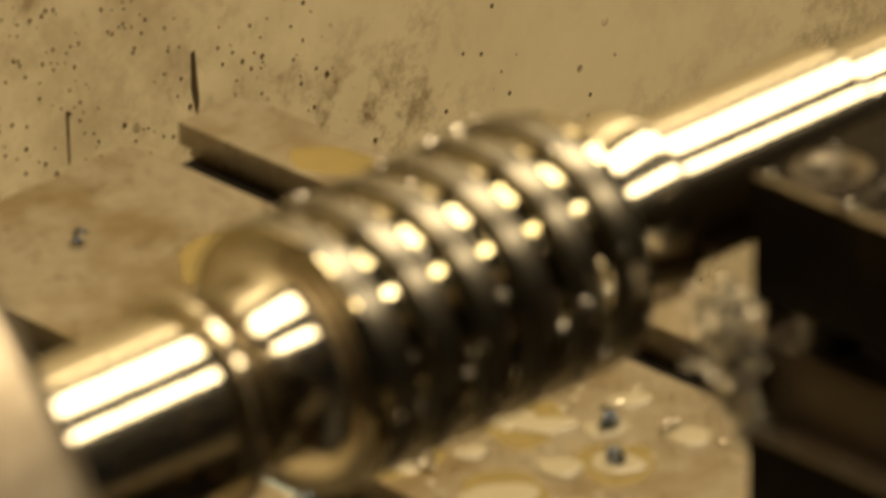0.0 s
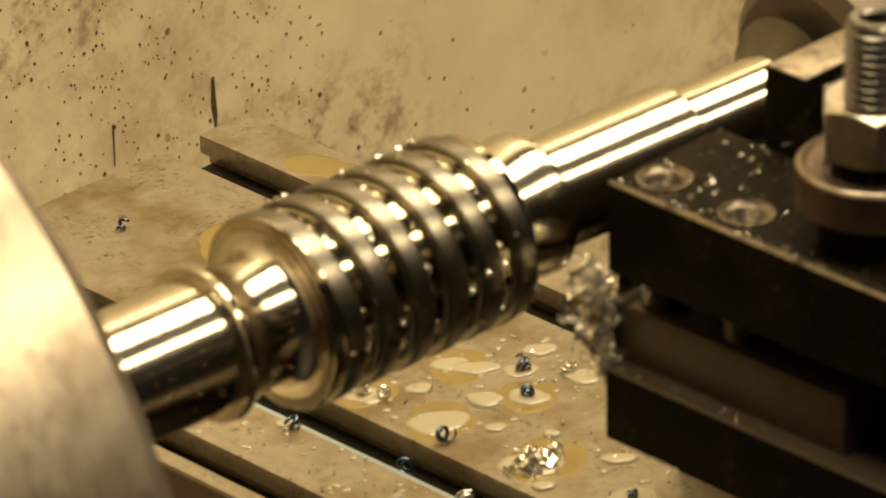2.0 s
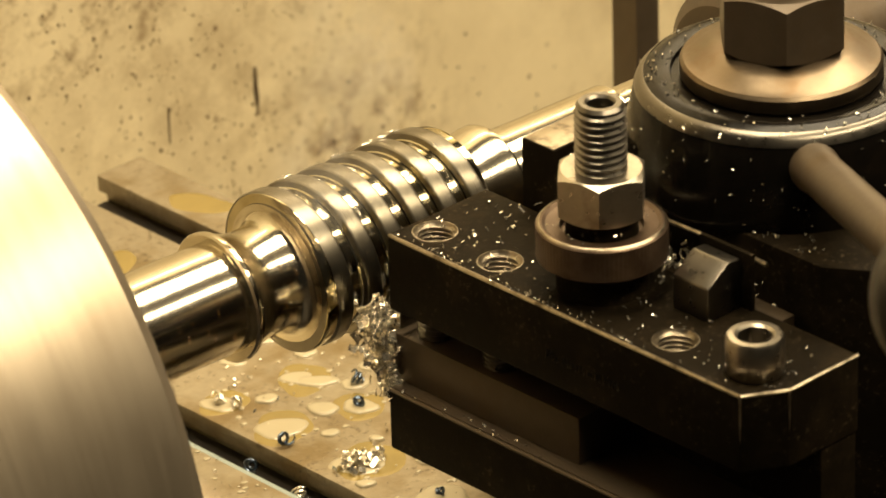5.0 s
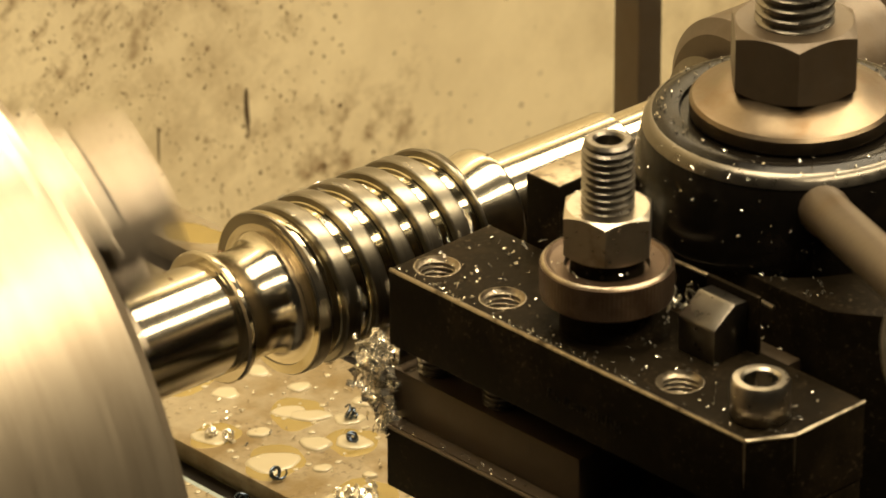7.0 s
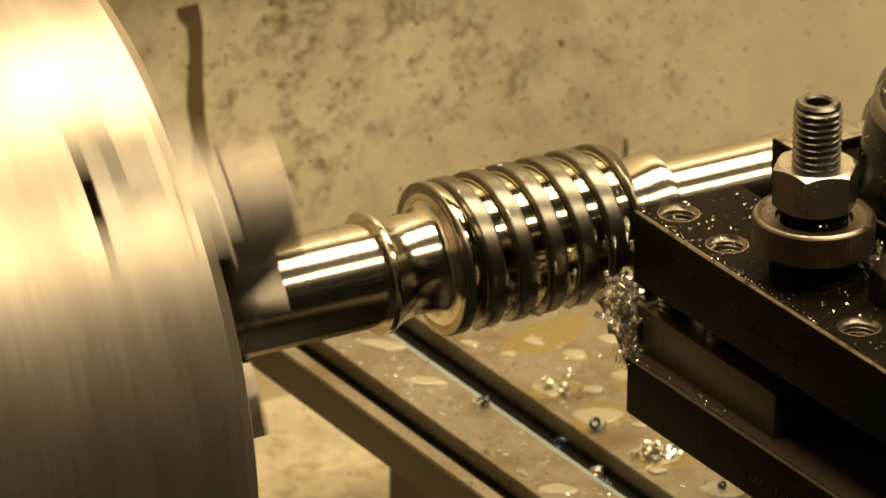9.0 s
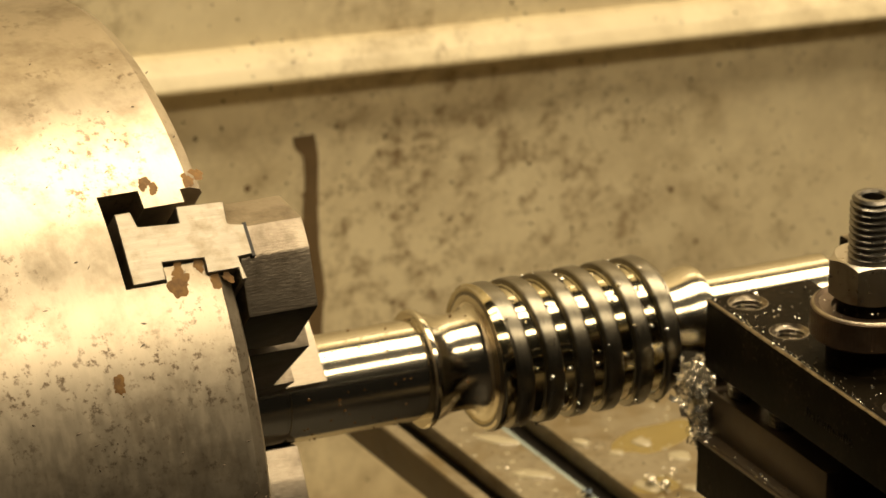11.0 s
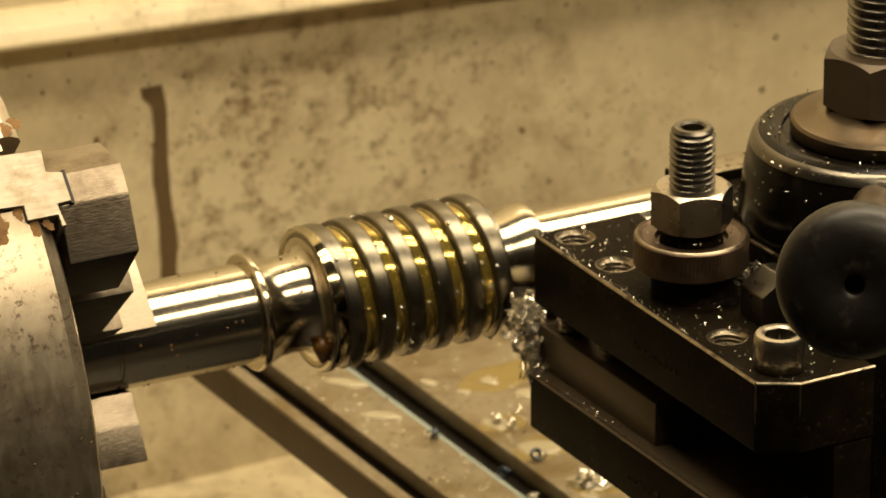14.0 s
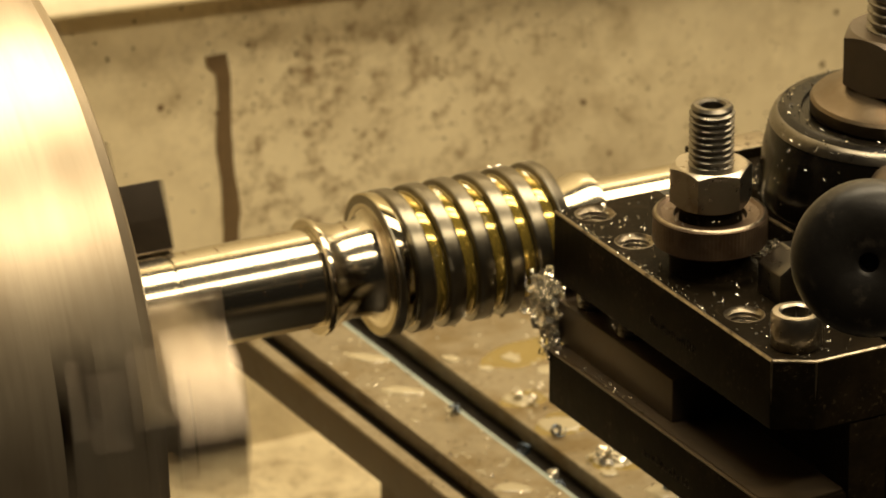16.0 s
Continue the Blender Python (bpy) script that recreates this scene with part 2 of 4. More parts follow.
OILDARK = mat("dark_amber_oil", (0.16, 0.075, 0.016), 0.07, 0.2, 0.0, 120, 0.2, (0.30, 0.075, 0.01), 120, 0.6, 0.75, coat=0.6)
KNOB = mat("black_bakelite", (0.006, 0.005, 0.004), 0.42, 0.0, 0.3, 250, 0.3, (0.03, 0.025, 0.02), 160, 0.56, 0.68, rough_vary=0.12, spec=.4)
GREY = mat("grey_rod_steel", (0.74, 0.70, 0.60), 0.45, 0.2, 0.05, 300, 0.08)


def wall_paint():
    """Cream machine paint with brown dirt clouds and dark specks."""
    m = mat("cream_machine_paint", (0.68, 0.59, 0.39), 0.45, 0.0, 0.12, 300, 0.05, (0.57, 0.485, 0.315), 14, 0.45, 0.7)
    nt = m.node_tree
    bs = nt.nodes["Principled BSDF"]
    src = bs.inputs["Base Color"].links[0].from_socket
    co = nt.nodes.new("ShaderNodeTexCoord")

    def layer(src, scale, lo, hi, color, mask_scale, mlo, mhi, voronoi=True):
        if voronoi:
            a = nt.nodes.new("ShaderNodeTexVoronoi")
            a.inputs["Scale"].default_value = scale
            a.inputs["Randomness"].default_value = 1
            v = a.outputs["Distance"]
        else:
            a = nt.nodes.new("ShaderNodeTexNoise")
            a.inputs["Scale"].default_value, a.inputs["Detail"].default_value, a.inputs["Roughness"].default_value = scale, 6, 0.7
            v = a.outputs["Fac"]
        nt.links.new(co.outputs["Object"], a.inputs["Vector"])
        r = nt.nodes.new("ShaderNodeMapRange")
        r.inputs["From Min"].default_value, r.inputs["From Max"].default_value = lo, hi
        nt.links.new(v, r.inputs["Value"])
        n = nt.nodes.new("ShaderNodeTexNoise")
        n.inputs["Scale"].default_value, n.inputs["Detail"].default_value = mask_scale, 4
        nt.links.new(co.outputs["Object"], n.inputs["Vector"])
        r2 = nt.nodes.new("ShaderNodeMapRange")
        r2.inputs["From Min"].default_value, r2.inputs["From Max"].default_value = mlo, mhi
        nt.links.new(n.outputs["Fac"], r2.inputs["Value"])
        mul = nt.nodes.new("ShaderNodeMath")
        mul.operation = "MULTIPLY"
        nt.links.new(r.outputs[0], mul.inputs[0])
        nt.links.new(r2.outputs[0], mul.inputs[1])
        mx = nt.nodes.new("ShaderNodeMix")
        mx.data_type = "RGBA"
        mx.inputs["B"].default_value = (*color, 1)
        nt.links.new(src, mx.inputs["A"])
        nt.links.new(mul.outputs[0], mx.inputs["Factor"])
        return mx.outputs["Result"]
    src = layer(src, 70, 0.42, 0.72, (0.41, 0.33, 0.20), 12, 0.36, 0.60, False)
    src = layer(src, 130, 0.48, 0.68, (0.20, 0.135, 0.068), 9, 0.47, 0.62, False)
    src = layer(src, 230, 0.16, 0.10, (0.07, 0.045, 0.02), 60, 0.55, 0.60)
    src = layer(src, 90, 0.13, 0.08, (0.12, 0.07, 0.03), 40, 0.57, 0.63)
    nt.links.new(src, bs.inputs["Base Color"])
    return m


PAINT = wall_paint()

# ---------------------------------------------------------------- the machine's enclosure
def enclosure():
    bm = bmesh.new()
    add_box(bm, -1300, 1500, 312, 318, -700, 700)
    wall = part("wall_back", finish(bm), PAINT, None)
    tagged(wall, "cream painted splash guard with dirt clouds and dark specks", "wall", kind="structure")
    # rolled rib across the guard, leaning a little
    prof = [(312, 2), (308, 1.2), (303, -2.5), (300, -6.5), (300.5, -8.2), (304, -9), (312, -9)]
    rib = extrude_outline(prof, -700, 1100, "X", 0.8)
    rib = part("trim", finish(moved(rib, m=Matrix.Translation((80, 0, -30.5)) @ pose(0, 0, 0, 0, 3.6, 0))), PAINT, wall, "rolled sheet-metal rib catching the lamp light")
    # dark drip that ran down the guard
    rng = random.Random(5)
    pts_l, pts_r = [], []
    for i in range(26):
        z = -i * 3.4
        w = 7.6 if i < 2 else 4.4 + 1.8 * min(1, i / 18) + 0.5 * math.sin(i * .9) + rng.uniform(-.3, .3)
        sh = -1.5 if i < 2 else 0
        c = 1.3 * (i / 6) ** .8 + 0.6 * math.sin(i * .5) + sh
        pts_l.append((c - w / 2, z))
        pts_r.append((c + w / 2, z))
    bm = extrude_outline(pts_l + pts_r[::-1], -0.25, 0.0, "Y")
    drip = part("drip_stain", finish(moved(bm, 127, 311.9, -64.5)), mat("dried_brown_drip", (0.13, 0.085, 0.04), 0.5, 0.0, 0.2, 300, 0.3), wall, "dried brown oil drip")
    bm = bmesh.new()
    for k in range(240):
        x = min(rng.gauss(150, 110) if k % 3 else rng.uniform(60, 520), 700)
        z = rng.uniform(-240, 60)
        r = rng.uniform(.2, .65) * (1.7 if rng.random() < .1 else 1)
        pts = []
        for q in range(9):
            a = 6.283 * q / 9
            w = r * rng.uniform(.65, 1.2)
            pts.append((x + w * math.cos(a), z + 1.2 * w * math.sin(a)))
        join(bm, extrude_outline(pts, 311.75, 312.05, "Y"))
    for k in range(620):
        x, z = (rng.uniform(205, 330), rng.uniform(-190, -95)) if k % 4 else (rng.uniform(60, 460), rng.uniform(-120, 70))
        r = rng.uniform(.12, .42) * (1.8 if rng.random() < .07 else 1)
        pts = [(x + r * rng.uniform(.6, 1.2) * math.cos(6.283 * q / 6), z + 1.25 * r * rng.uniform(.6, 1.2) * math.sin(6.283 * q / 6)) for q in range(6)]
        a = [bm.verts.new((px, 311.8, pz)) for px, pz in pts]
        b = [bm.verts.new((px, 312.05, pz)) for px, pz in pts]
        bm.faces.new(a)
        for q in range(6):
            bm.faces.new((a[q], b[q], b[(q + 1) % 6], a[(q + 1) % 6]))
    specks = part("dirt_specks", finish(bm), mat("dried_dirt", (0.10, 0.065, 0.03), .6, 0, .2, 300, .4), wall, "small dark splashes of dried dirt")
    tagged(specks, kind="stuff")
    # short vertical scratch on the guard
    bm = extrude_outline([(-.6, 8), (.3, 8.4), (.7, 2), (1.1, -3), (.4, -8), (-.2, -4), (-.9, 0)], -0.2, 0, "Y")
    part("scratch", finish(moved(bm, 288.5, 311.9, -154)), SIDE, wall, "dark vertical scratch")
    bm = extrude_outline([(-.3, 6), (.2, 6), (.1, -5), (-.2, -6)], -0.2, 0, "Y")
    part("scratch", finish(moved(bm, 253, 311.9, -153)), SIDE, wall)
    # chip tray: level under the spindle, sloping away towards the tailstock
    tray = extrude_outline([(-1300, -206), (185, -206), (300, -430), (1500, -430), (1500, -436), (296, -436), (181, -212), (-1300, -212)], -900, 312, "Y")
    tagged(part("floor", finish(tray), PAINT, None), "cream painted chip tray under the bed", "tray", kind="structure")
    # dark block added in place of the bed, so undersides reflect black
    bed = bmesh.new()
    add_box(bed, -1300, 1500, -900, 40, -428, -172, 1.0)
    tagged(part("bed", finish(bed), SLOT, None), "added dark lathe bed block that keeps underside reflections dark", "lathe bed", kind="structure")
    # end panels added to close the space, dark to keep reflections down
    for nm, b in (("wall_left", (-1306, -1300, -900, 312, -700, 900)), ("wall_right", (1500, 1506, -900, 312, -700, 900))):
        bm = bmesh.new()
        add_box(bm, *b)
        tagged(part(nm, finish(bm), SLOT, None), "added dark end panel that keeps side reflections dark", "wall", kind="structure")


# line of centres: the spindle's own axis, from chuck to tailstock
SPIN = pose(0, 0.00441, -0.001375, 0, -1.187, -4.5)


# ---------------------------------------------------------------- spindle: chuck and workpiece (turn about the x axis)
FACE = -83.0
CHUCK_R = 113.5
JAWS = (134.3, 254.3, 14.3)


def jaw_space(angle):
    """x along the spindle, y radial outwards, z across the jaw."""
    a = radians(angle)
    return Matrix(((1, 0, 0, 0), (0, math.cos(a), -math.sin(a), 0), (0, math.sin(a), math.cos(a), 0), (0, 0, 0, 1)))


def chuck():
    root = thing("lathe_chuck", "bright ground steel three-jaw lathe chuck with stepped jaws", "chuck", on=ROOTS_SPINDLE)
    n = 144
    rim = [(FACE - 96, 60), (FACE - 95, CHUCK_R - 2), (FACE - 93, CHUCK_R), (FACE - 40, CHUCK_R), (FACE - 4.5, CHUCK_R), (FACE - 1.2, CHUCK_R - 2.2), (FACE, CHUCK_R - 4.5), (FACE, 70), (FACE, 24), (FACE - 30, 22)]
    bm = revolve(rim, n, "X", closed=True)
    # T-shaped slots for the jaws, cut from the rim inwards
    body = part("body", finish(bm, 25), CHUCK, root)
    base = [(-26.4, -12.2), (-22.2, -12.2), (-21.4, -8.0), (-10.8, -7.2), (-10.4, -11.6), (2.1, -11.0), (1.4, -5.0), (5.4, -4.1), (5.4, 4.0), (1.6, 4.2), (2.2, 10.3), (0.7, 10.3), (0.7, 7.1), (-7.4, 7.1), (-7.2, 3.0), (-17.9, 2.4), (-18.3, 7.0), (-26.9, 7.1)]
    for ang in JAWS:
        m = jaw_space(ang)
        for bb in ((-28.6, -17.7, 22, CHUCK_R + 8, -18.4, 7.4), (-18.0, -6.8, 20, CHUCK_R + 9, -13.2, 3.3), (-7.1, 6, 21, CHUCK_R + 10, -17.0, 7.5)):
            c = bmesh.new()
            add_box(c, FACE + bb[0], FACE + bb[1], *bb[2:])
            bmesh.ops.transform(c, matrix=m, verts=c.verts)
            for v in c.verts:
                v.co *= MM
            bmesh.ops.recalc_face_normals(c, faces=c.faces)
            me = bpy.data.meshes.new("cutter")
            c.to_mesh(me)
            c.free()
            co = new("cutter", me)
            md = body.modifiers.new("slot", "BOOLEAN")
            md.object, md.operation, md.solver = co, "DIFFERENCE", "EXACT"
            CUTTERS.append(co)
        # sliding base of the jaw: one keyed bar with a tongue that carries the top jaw
        bar = bmesh.new()
        for h, out in ((28.0, False), (CHUCK_R + 1.0, True)):
            ring = [bar.verts.new((FACE + u, h, w)) for u, w in base]
            bar.faces.new(ring if out else ring[::-1])
        n_b = len(base)
        bar.verts.ensure_lookup_table()
        for k in range(n_b):
            bar.faces.new((bar.verts[k], bar.verts[(k + 1) % n_b], bar.verts[n_b + (k + 1) % n_b], bar.verts[n_b + k]))
        bmesh.ops.recalc_face_normals(bar, faces=bar.faces)
        bmesh.ops.bevel(bar, geom=list(bar.edges), offset=.25, segments=1, affect="EDGES")
        j = part("jaw", finish(moved(bar, m=m), 20), JAWBASE, root, "bright scratched steel jaw base sliding in the chuck slot")
        # top jaw: facetted outer end with milled flanks, two steps at the front, narrow gripping end
        outer = [(CHUCK_R - 9.3, -14.2), (CHUCK_R + .5, -3.6), (CHUCK_R - .6, 4.2), (CHUCK_R - 6.6, 17.6)]

        def block(back, front, lo, hi_pts, lo_z, bev=.5):
            """One step of the jaw between its back and front, from radius lo out to the outline hi_pts."""
            t = bmesh.new()
            ring = [(lo, lo_z[0])] + hi_pts + [(lo, lo_z[1])]
            a = [t.verts.new((FACE + back, y, z)) for y, z in ring]
            b = [t.verts.new((FACE + front, y, z)) for y, z in ring]
            t.faces.new(a[::-1])
            t.faces.new(b)
            for k in range(len(ring)):
                t.faces.new((a[k], a[(k + 1) % len(ring)], b[(k + 1) % len(ring)], b[k]))
            bmesh.ops.recalc_face_normals(t, faces=t.faces)
            bmesh.ops.bevel(t, geom=list(t.edges), offset=bev, segments=2, affect="EDGES", profile=0.6)
            t.normal_update()
            # the flank turned down on the upper jaw takes the shaded colour
            for f in t.faces:
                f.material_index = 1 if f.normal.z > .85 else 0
            return t
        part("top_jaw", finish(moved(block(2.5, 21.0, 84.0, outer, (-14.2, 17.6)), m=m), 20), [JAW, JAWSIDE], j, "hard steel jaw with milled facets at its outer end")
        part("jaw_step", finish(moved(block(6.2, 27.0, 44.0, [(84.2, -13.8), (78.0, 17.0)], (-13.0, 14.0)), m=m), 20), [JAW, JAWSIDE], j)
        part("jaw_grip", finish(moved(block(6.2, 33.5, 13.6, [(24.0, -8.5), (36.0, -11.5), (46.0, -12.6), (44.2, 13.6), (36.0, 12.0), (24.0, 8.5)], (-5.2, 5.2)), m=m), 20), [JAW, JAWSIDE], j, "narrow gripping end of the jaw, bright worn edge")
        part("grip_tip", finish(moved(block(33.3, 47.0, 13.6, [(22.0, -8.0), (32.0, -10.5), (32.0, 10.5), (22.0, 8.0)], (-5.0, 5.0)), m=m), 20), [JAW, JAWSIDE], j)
        # dark joint where the two halves of the jaw meet
        gap = bmesh.new()
        add_box(gap, FACE + 5.2, FACE + 6.1, 90, CHUCK_R + .9, -4.6, 4.5)
        part("key_joint", finish(moved(gap, m=m)), SLOT, j, "dark joint between jaw base and top jaw")
        for yy in (99, 68):
            fx = FACE + (21.2 if yy > 84 else 27.2)
            scr = revolve([(FACE + 8, 5.4), (fx - .2, 5.4), (fx + .2, 4.8), (fx - .6, 2.6), (fx - 4, 2.4)], 20, "X")
            part("screw", finish(moved(moved(scr, 0, yy, 0), m=m)), BOLT, j, "dark socket screw")
    # rust marks beside the slot
    rng = random.Random(3)
    for u, w, r_lo, r_hi in ((-16.0, -20.2, 1.2, 2.0), (-13.5, -18.0, 1.0, 1.7), (-4.5, -19.6, 1.2, 2.0), (-2.0, -20.6, 1.2, 1.9), (-14.2, 8.0, 2.4, 3.0), (-14.6, 4.6, 1.4, 2.0), (-8.6, 4.6, 1.2, 1.8), (-5.6, 8.3, 1.3, 1.9), (-2.4, 8.6, 1.0, 1.5), (-36, 31, 1.4, 2.2)):
        ang = radians(JAWS[0]) + w / CHUCK_R
        x0 = FACE + u
        ph = [rng.uniform(0, 6.3) for _ in range(3)]
        nn = 30
        bm = bmesh.new()
        ctr = bm.verts.new((x0, (CHUCK_R + .14) * math.cos(ang), (CHUCK_R + .14) * math.sin(ang)))
        ring = []
        for q in range(nn):
            aa = 2 * math.pi * q / nn
            r = (r_lo + r_hi) / 2 * (1 + .3 * math.sin(aa + ph[0]) + .26 * math.sin(2 * aa + ph[1]) + .15 * math.sin(3 * aa + ph[2]) + .12 * math.sin(7 * aa + ph[0]) + .08 * math.sin(11 * aa + ph[1]))
            a2 = ang + r * 1.1 * math.sin(aa) / CHUCK_R
            ring.append(bm.verts.new((x0 + r * math.cos(aa), (CHUCK_R + .06) * math.cos(a2), (CHUCK_R + .06) * math.sin(a2))))
        for q in range(nn):
            bm.faces.new((ctr, ring[q], ring[(q + 1) % nn]))
        part("rust_mark", finish(bm), RUST, root, "brown rust mark")
    # small dents knocked into the rim
    for k in range(46):
        u, w = rng.uniform(-62, -1), rng.uniform(-70, 78)
        if -30 < u and -20 < w < 10:
            continue
        a = radians(JAWS[0]) + w / CHUCK_R
        L, b = rng.uniform(.4, 1.7), rng.uniform(.12, .3)
        tilt = rng.uniform(-1.0, .3)
        pts = []
        for q in range(7):
            v = (q / 6 - .5) * L
            pts.append((FACE + u + v * math.cos(tilt), (CHUCK_R + .01) * math.cos(a + v * math.sin(tilt) / CHUCK_R), (CHUCK_R + .01) * math.sin(a + v * math.sin(tilt) / CHUCK_R)))
        part("dent", finish(tube(pts, [b * math.sin(math.pi * (q + .5) / 7) for q in range(7)], 6)), DENT, root)
    return root


CUTTERS = []
PITCH = 8.75


def worm():
    root = thing("worm_shaft", "bright turned steel worm shaft with a half-cut thread, wet with oil", "worm shaft", on=ROOTS_SPINDLE)
    part("shaft", finish(revolve([(-96, 13.6), (-40.6, 13.6), (-40.3, 13.2), (-39.7, 13.2), (-39.4, 13.6), (.2, 13.6), (.6, 13.4), (1.4, 13.4)], 96), 25), STEEL, root)
    part("collar", finish(revolve([(.9, 12.8), (.9, 15.7), (1.4, 16.15), (2.2, 16.15), (2.9, 15.95), (3.4, 15.55), (3.5, 12.5)], 96), 25), STEEL, root, "polished raised collar")
    neck = [(3.4, 12.6), (3.45, 15.5), (4.6, 14.9), (5.8, 14.35), (7.2, 13.8), (8.8, 13.4), (10.5, 13.15), (12.5, 13.1), (14.6, 13.2), (16.4, 13.5), (17.6, 14.1), (18.3, 14.9), (18.65, 15.9), (18.8, 17.2), (18.9, 18.6), (19.1, 19.3), (19.4, 19.5)]
    part("neck", finish(revolve(neck, 96), 35), STEEL, root, "polished concave neck with oil in the fillet")
    # worm: helical groove cut into a bar of 20 mm radius
    R, depth, x0, x1 = 20.1, 1.9, 18.8, 71.6
    cross = [(0.0, R - .35), (.04, R - .08), (.08, R), (.44, R), (.48, R - .08), (.52, R - .35), (.565, R - depth + .25), (.61, R - depth), (.93, R - depth), (.97, R - depth + .25)]
    n = 144
    bm = bmesh.new()
    cols = []
    first, last = -2, 8
    for k in range(n + 1):
        th = 2 * math.pi * k / n
        col = []
        for q in range(first, last):
            for fr, r in cross:
                x = x0 + (q + fr + k / n) * PITCH
                rr = r
                # turned-down run-in and bevelled ends
                lo, hi = x - x0, x1 - x
                run = min(1, max(0, (lo - 2.2) / 5.0))
                rr = max(rr, R - depth * run * run * (3 - 2 * run))
                lim = R - .35 * max(0, .6 - lo) / .6
                lim = min(lim, R - max(0, 1.6 - hi) * 0.9 if hi < 1.6 else R)
                col.append((min(max(x, x0), x1), min(rr, lim), th))
        cols.append(col)
    grid = []
    for k in range(n):
        grid.append([bm.verts.new((x, r * math.cos(th), r * math.sin(th))) for x, r, th in cols[k]])
    m = len(grid[0])
    per = len(cross)
    for k in range(n):
        a = grid[k]
        b = grid[(k + 1) % n]
        for i in range(m - 1):
            # the last column joins the first one pitch further on
            bi, bi1 = (i, i + 1) if k < n - 1 else (i + per, i + per + 1)
            if bi1 >= m:
                continue
            f = bm.faces.new((a[i], a[i + 1], b[bi1], b[bi]))
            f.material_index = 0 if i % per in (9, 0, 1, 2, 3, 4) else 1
    bmesh.ops.dissolve_degenerate(bm, dist=1e-4, edges=list(bm.edges))
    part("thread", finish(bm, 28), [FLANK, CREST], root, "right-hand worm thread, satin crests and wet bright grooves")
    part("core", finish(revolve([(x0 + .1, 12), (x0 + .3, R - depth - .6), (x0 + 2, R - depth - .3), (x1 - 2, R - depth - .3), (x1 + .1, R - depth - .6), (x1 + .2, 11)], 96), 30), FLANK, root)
    part("shoulder", finish(revolve([(71.2, 12.9), (72.6, 12.3), (74.2, 12.5), (76.0, 13.1), (78.0, 13.8), (80.2, 14.5), (82.4, 14.9), (83.9, 14.95), (84.7, 14.7), (85.1, 14.0), (85.3, 11.0)], 96), 30), STEEL, root, "polished tapered shoulder")
    part("tail_journal", finish(revolve([(84.5, 11.8), (123.4, 11.8), (124.2, 11.3), (124.4, 9.8), (150, 9.8), (151.5, 8.0), (153.5, 5)], 96), 25), STEEL, root)
    # wet drops clinging to the shaft, collar and neck
    rng = random.Random(17)
    bm = bmesh.new()
    for i in range(70):
        x, th = rng.uniform(-36, 16), rng.uniform(1.2, 4.4)
        r = 13.6 if x < .5 else (16.15 if x < 2.6 else 13.3 + max(0, (5.5 - x)) * .35)
        t = bmesh.new()
        bmesh.ops.create_icosphere(t, subdivisions=1, radius=rng.uniform(.15, .5))
        for v in t.verts:
            v.co.y *= .8
        join(bm, t, Matrix.Translation((x, r * math.cos(th), r * math.sin(th))))
    tagged(part("wet_drops", finish(bm, 80), OILDARK, root, "small oil drops clinging to the shaft"), kind="stuff")
    # burrs along the crests
    rng = random.Random(11)
    bm = bmesh.new()
    for i in range(150):
        u = rng.uniform(0.2, 6.3)
        edge = rng.choice((0.06, 0.50, .7, .8)) + rng.uniform(-.03, .03)
        x = x0 + (u + edge) * PITCH
        th = rng.uniform(0, 2 * math.pi)
        q = math.floor(u)
        x = x0 + (q + edge + th / (2 * math.pi)) * PITCH
        if not x0 + 1 < x < x1 - 1:
            continue
        r = (R if edge < .6 else R - depth) + rng.uniform(-.2, .3)
        t = bmesh.new()
        bmesh.ops.create_icosphere(t, subdivisions=1, radius=rng.uniform(.25, .8))
        for v in t.verts:
            v.co *= rng.uniform(.6, 1.3)
        join(bm, t, Matrix.Translation((x, r * math.cos(th), r * math.sin(th))))
    b = part("burr_scatter", finish(bm), CHIP, root, "small steel burrs clinging to the thread")
    tagged(b, kind="stuff")
    return root


# ---------------------------------------------------------------- tailstock centre
def tailstock():
    root = thing("live_centre", "dark steel live centre of the tailstock holding the shaft end", "lathe centre")
    part("point", finish(revolve([(145, 3), (149, 8), (154, 12), (156, 16)], 64), 30), BOLT, root)
    part("housing", finish(revolve([(160, 14), (161, 20), (164, 23.5), (201, 23.5), (202, 22), (204, 22), (205, 23.5), (226, 23.5), (228, 22.5), (228.5, 20)], 96), 30), BROWN, root, "oily brown round housing")
    part("quill", finish(revolve([(227, 21), (536, 21)], 64), 30), JAW, root, "bright steel quill")
    root.matrix_world = SPIN
    return root


# ---------------------------------------------------------------- cross slide and what travels on it
ZT = -102.2


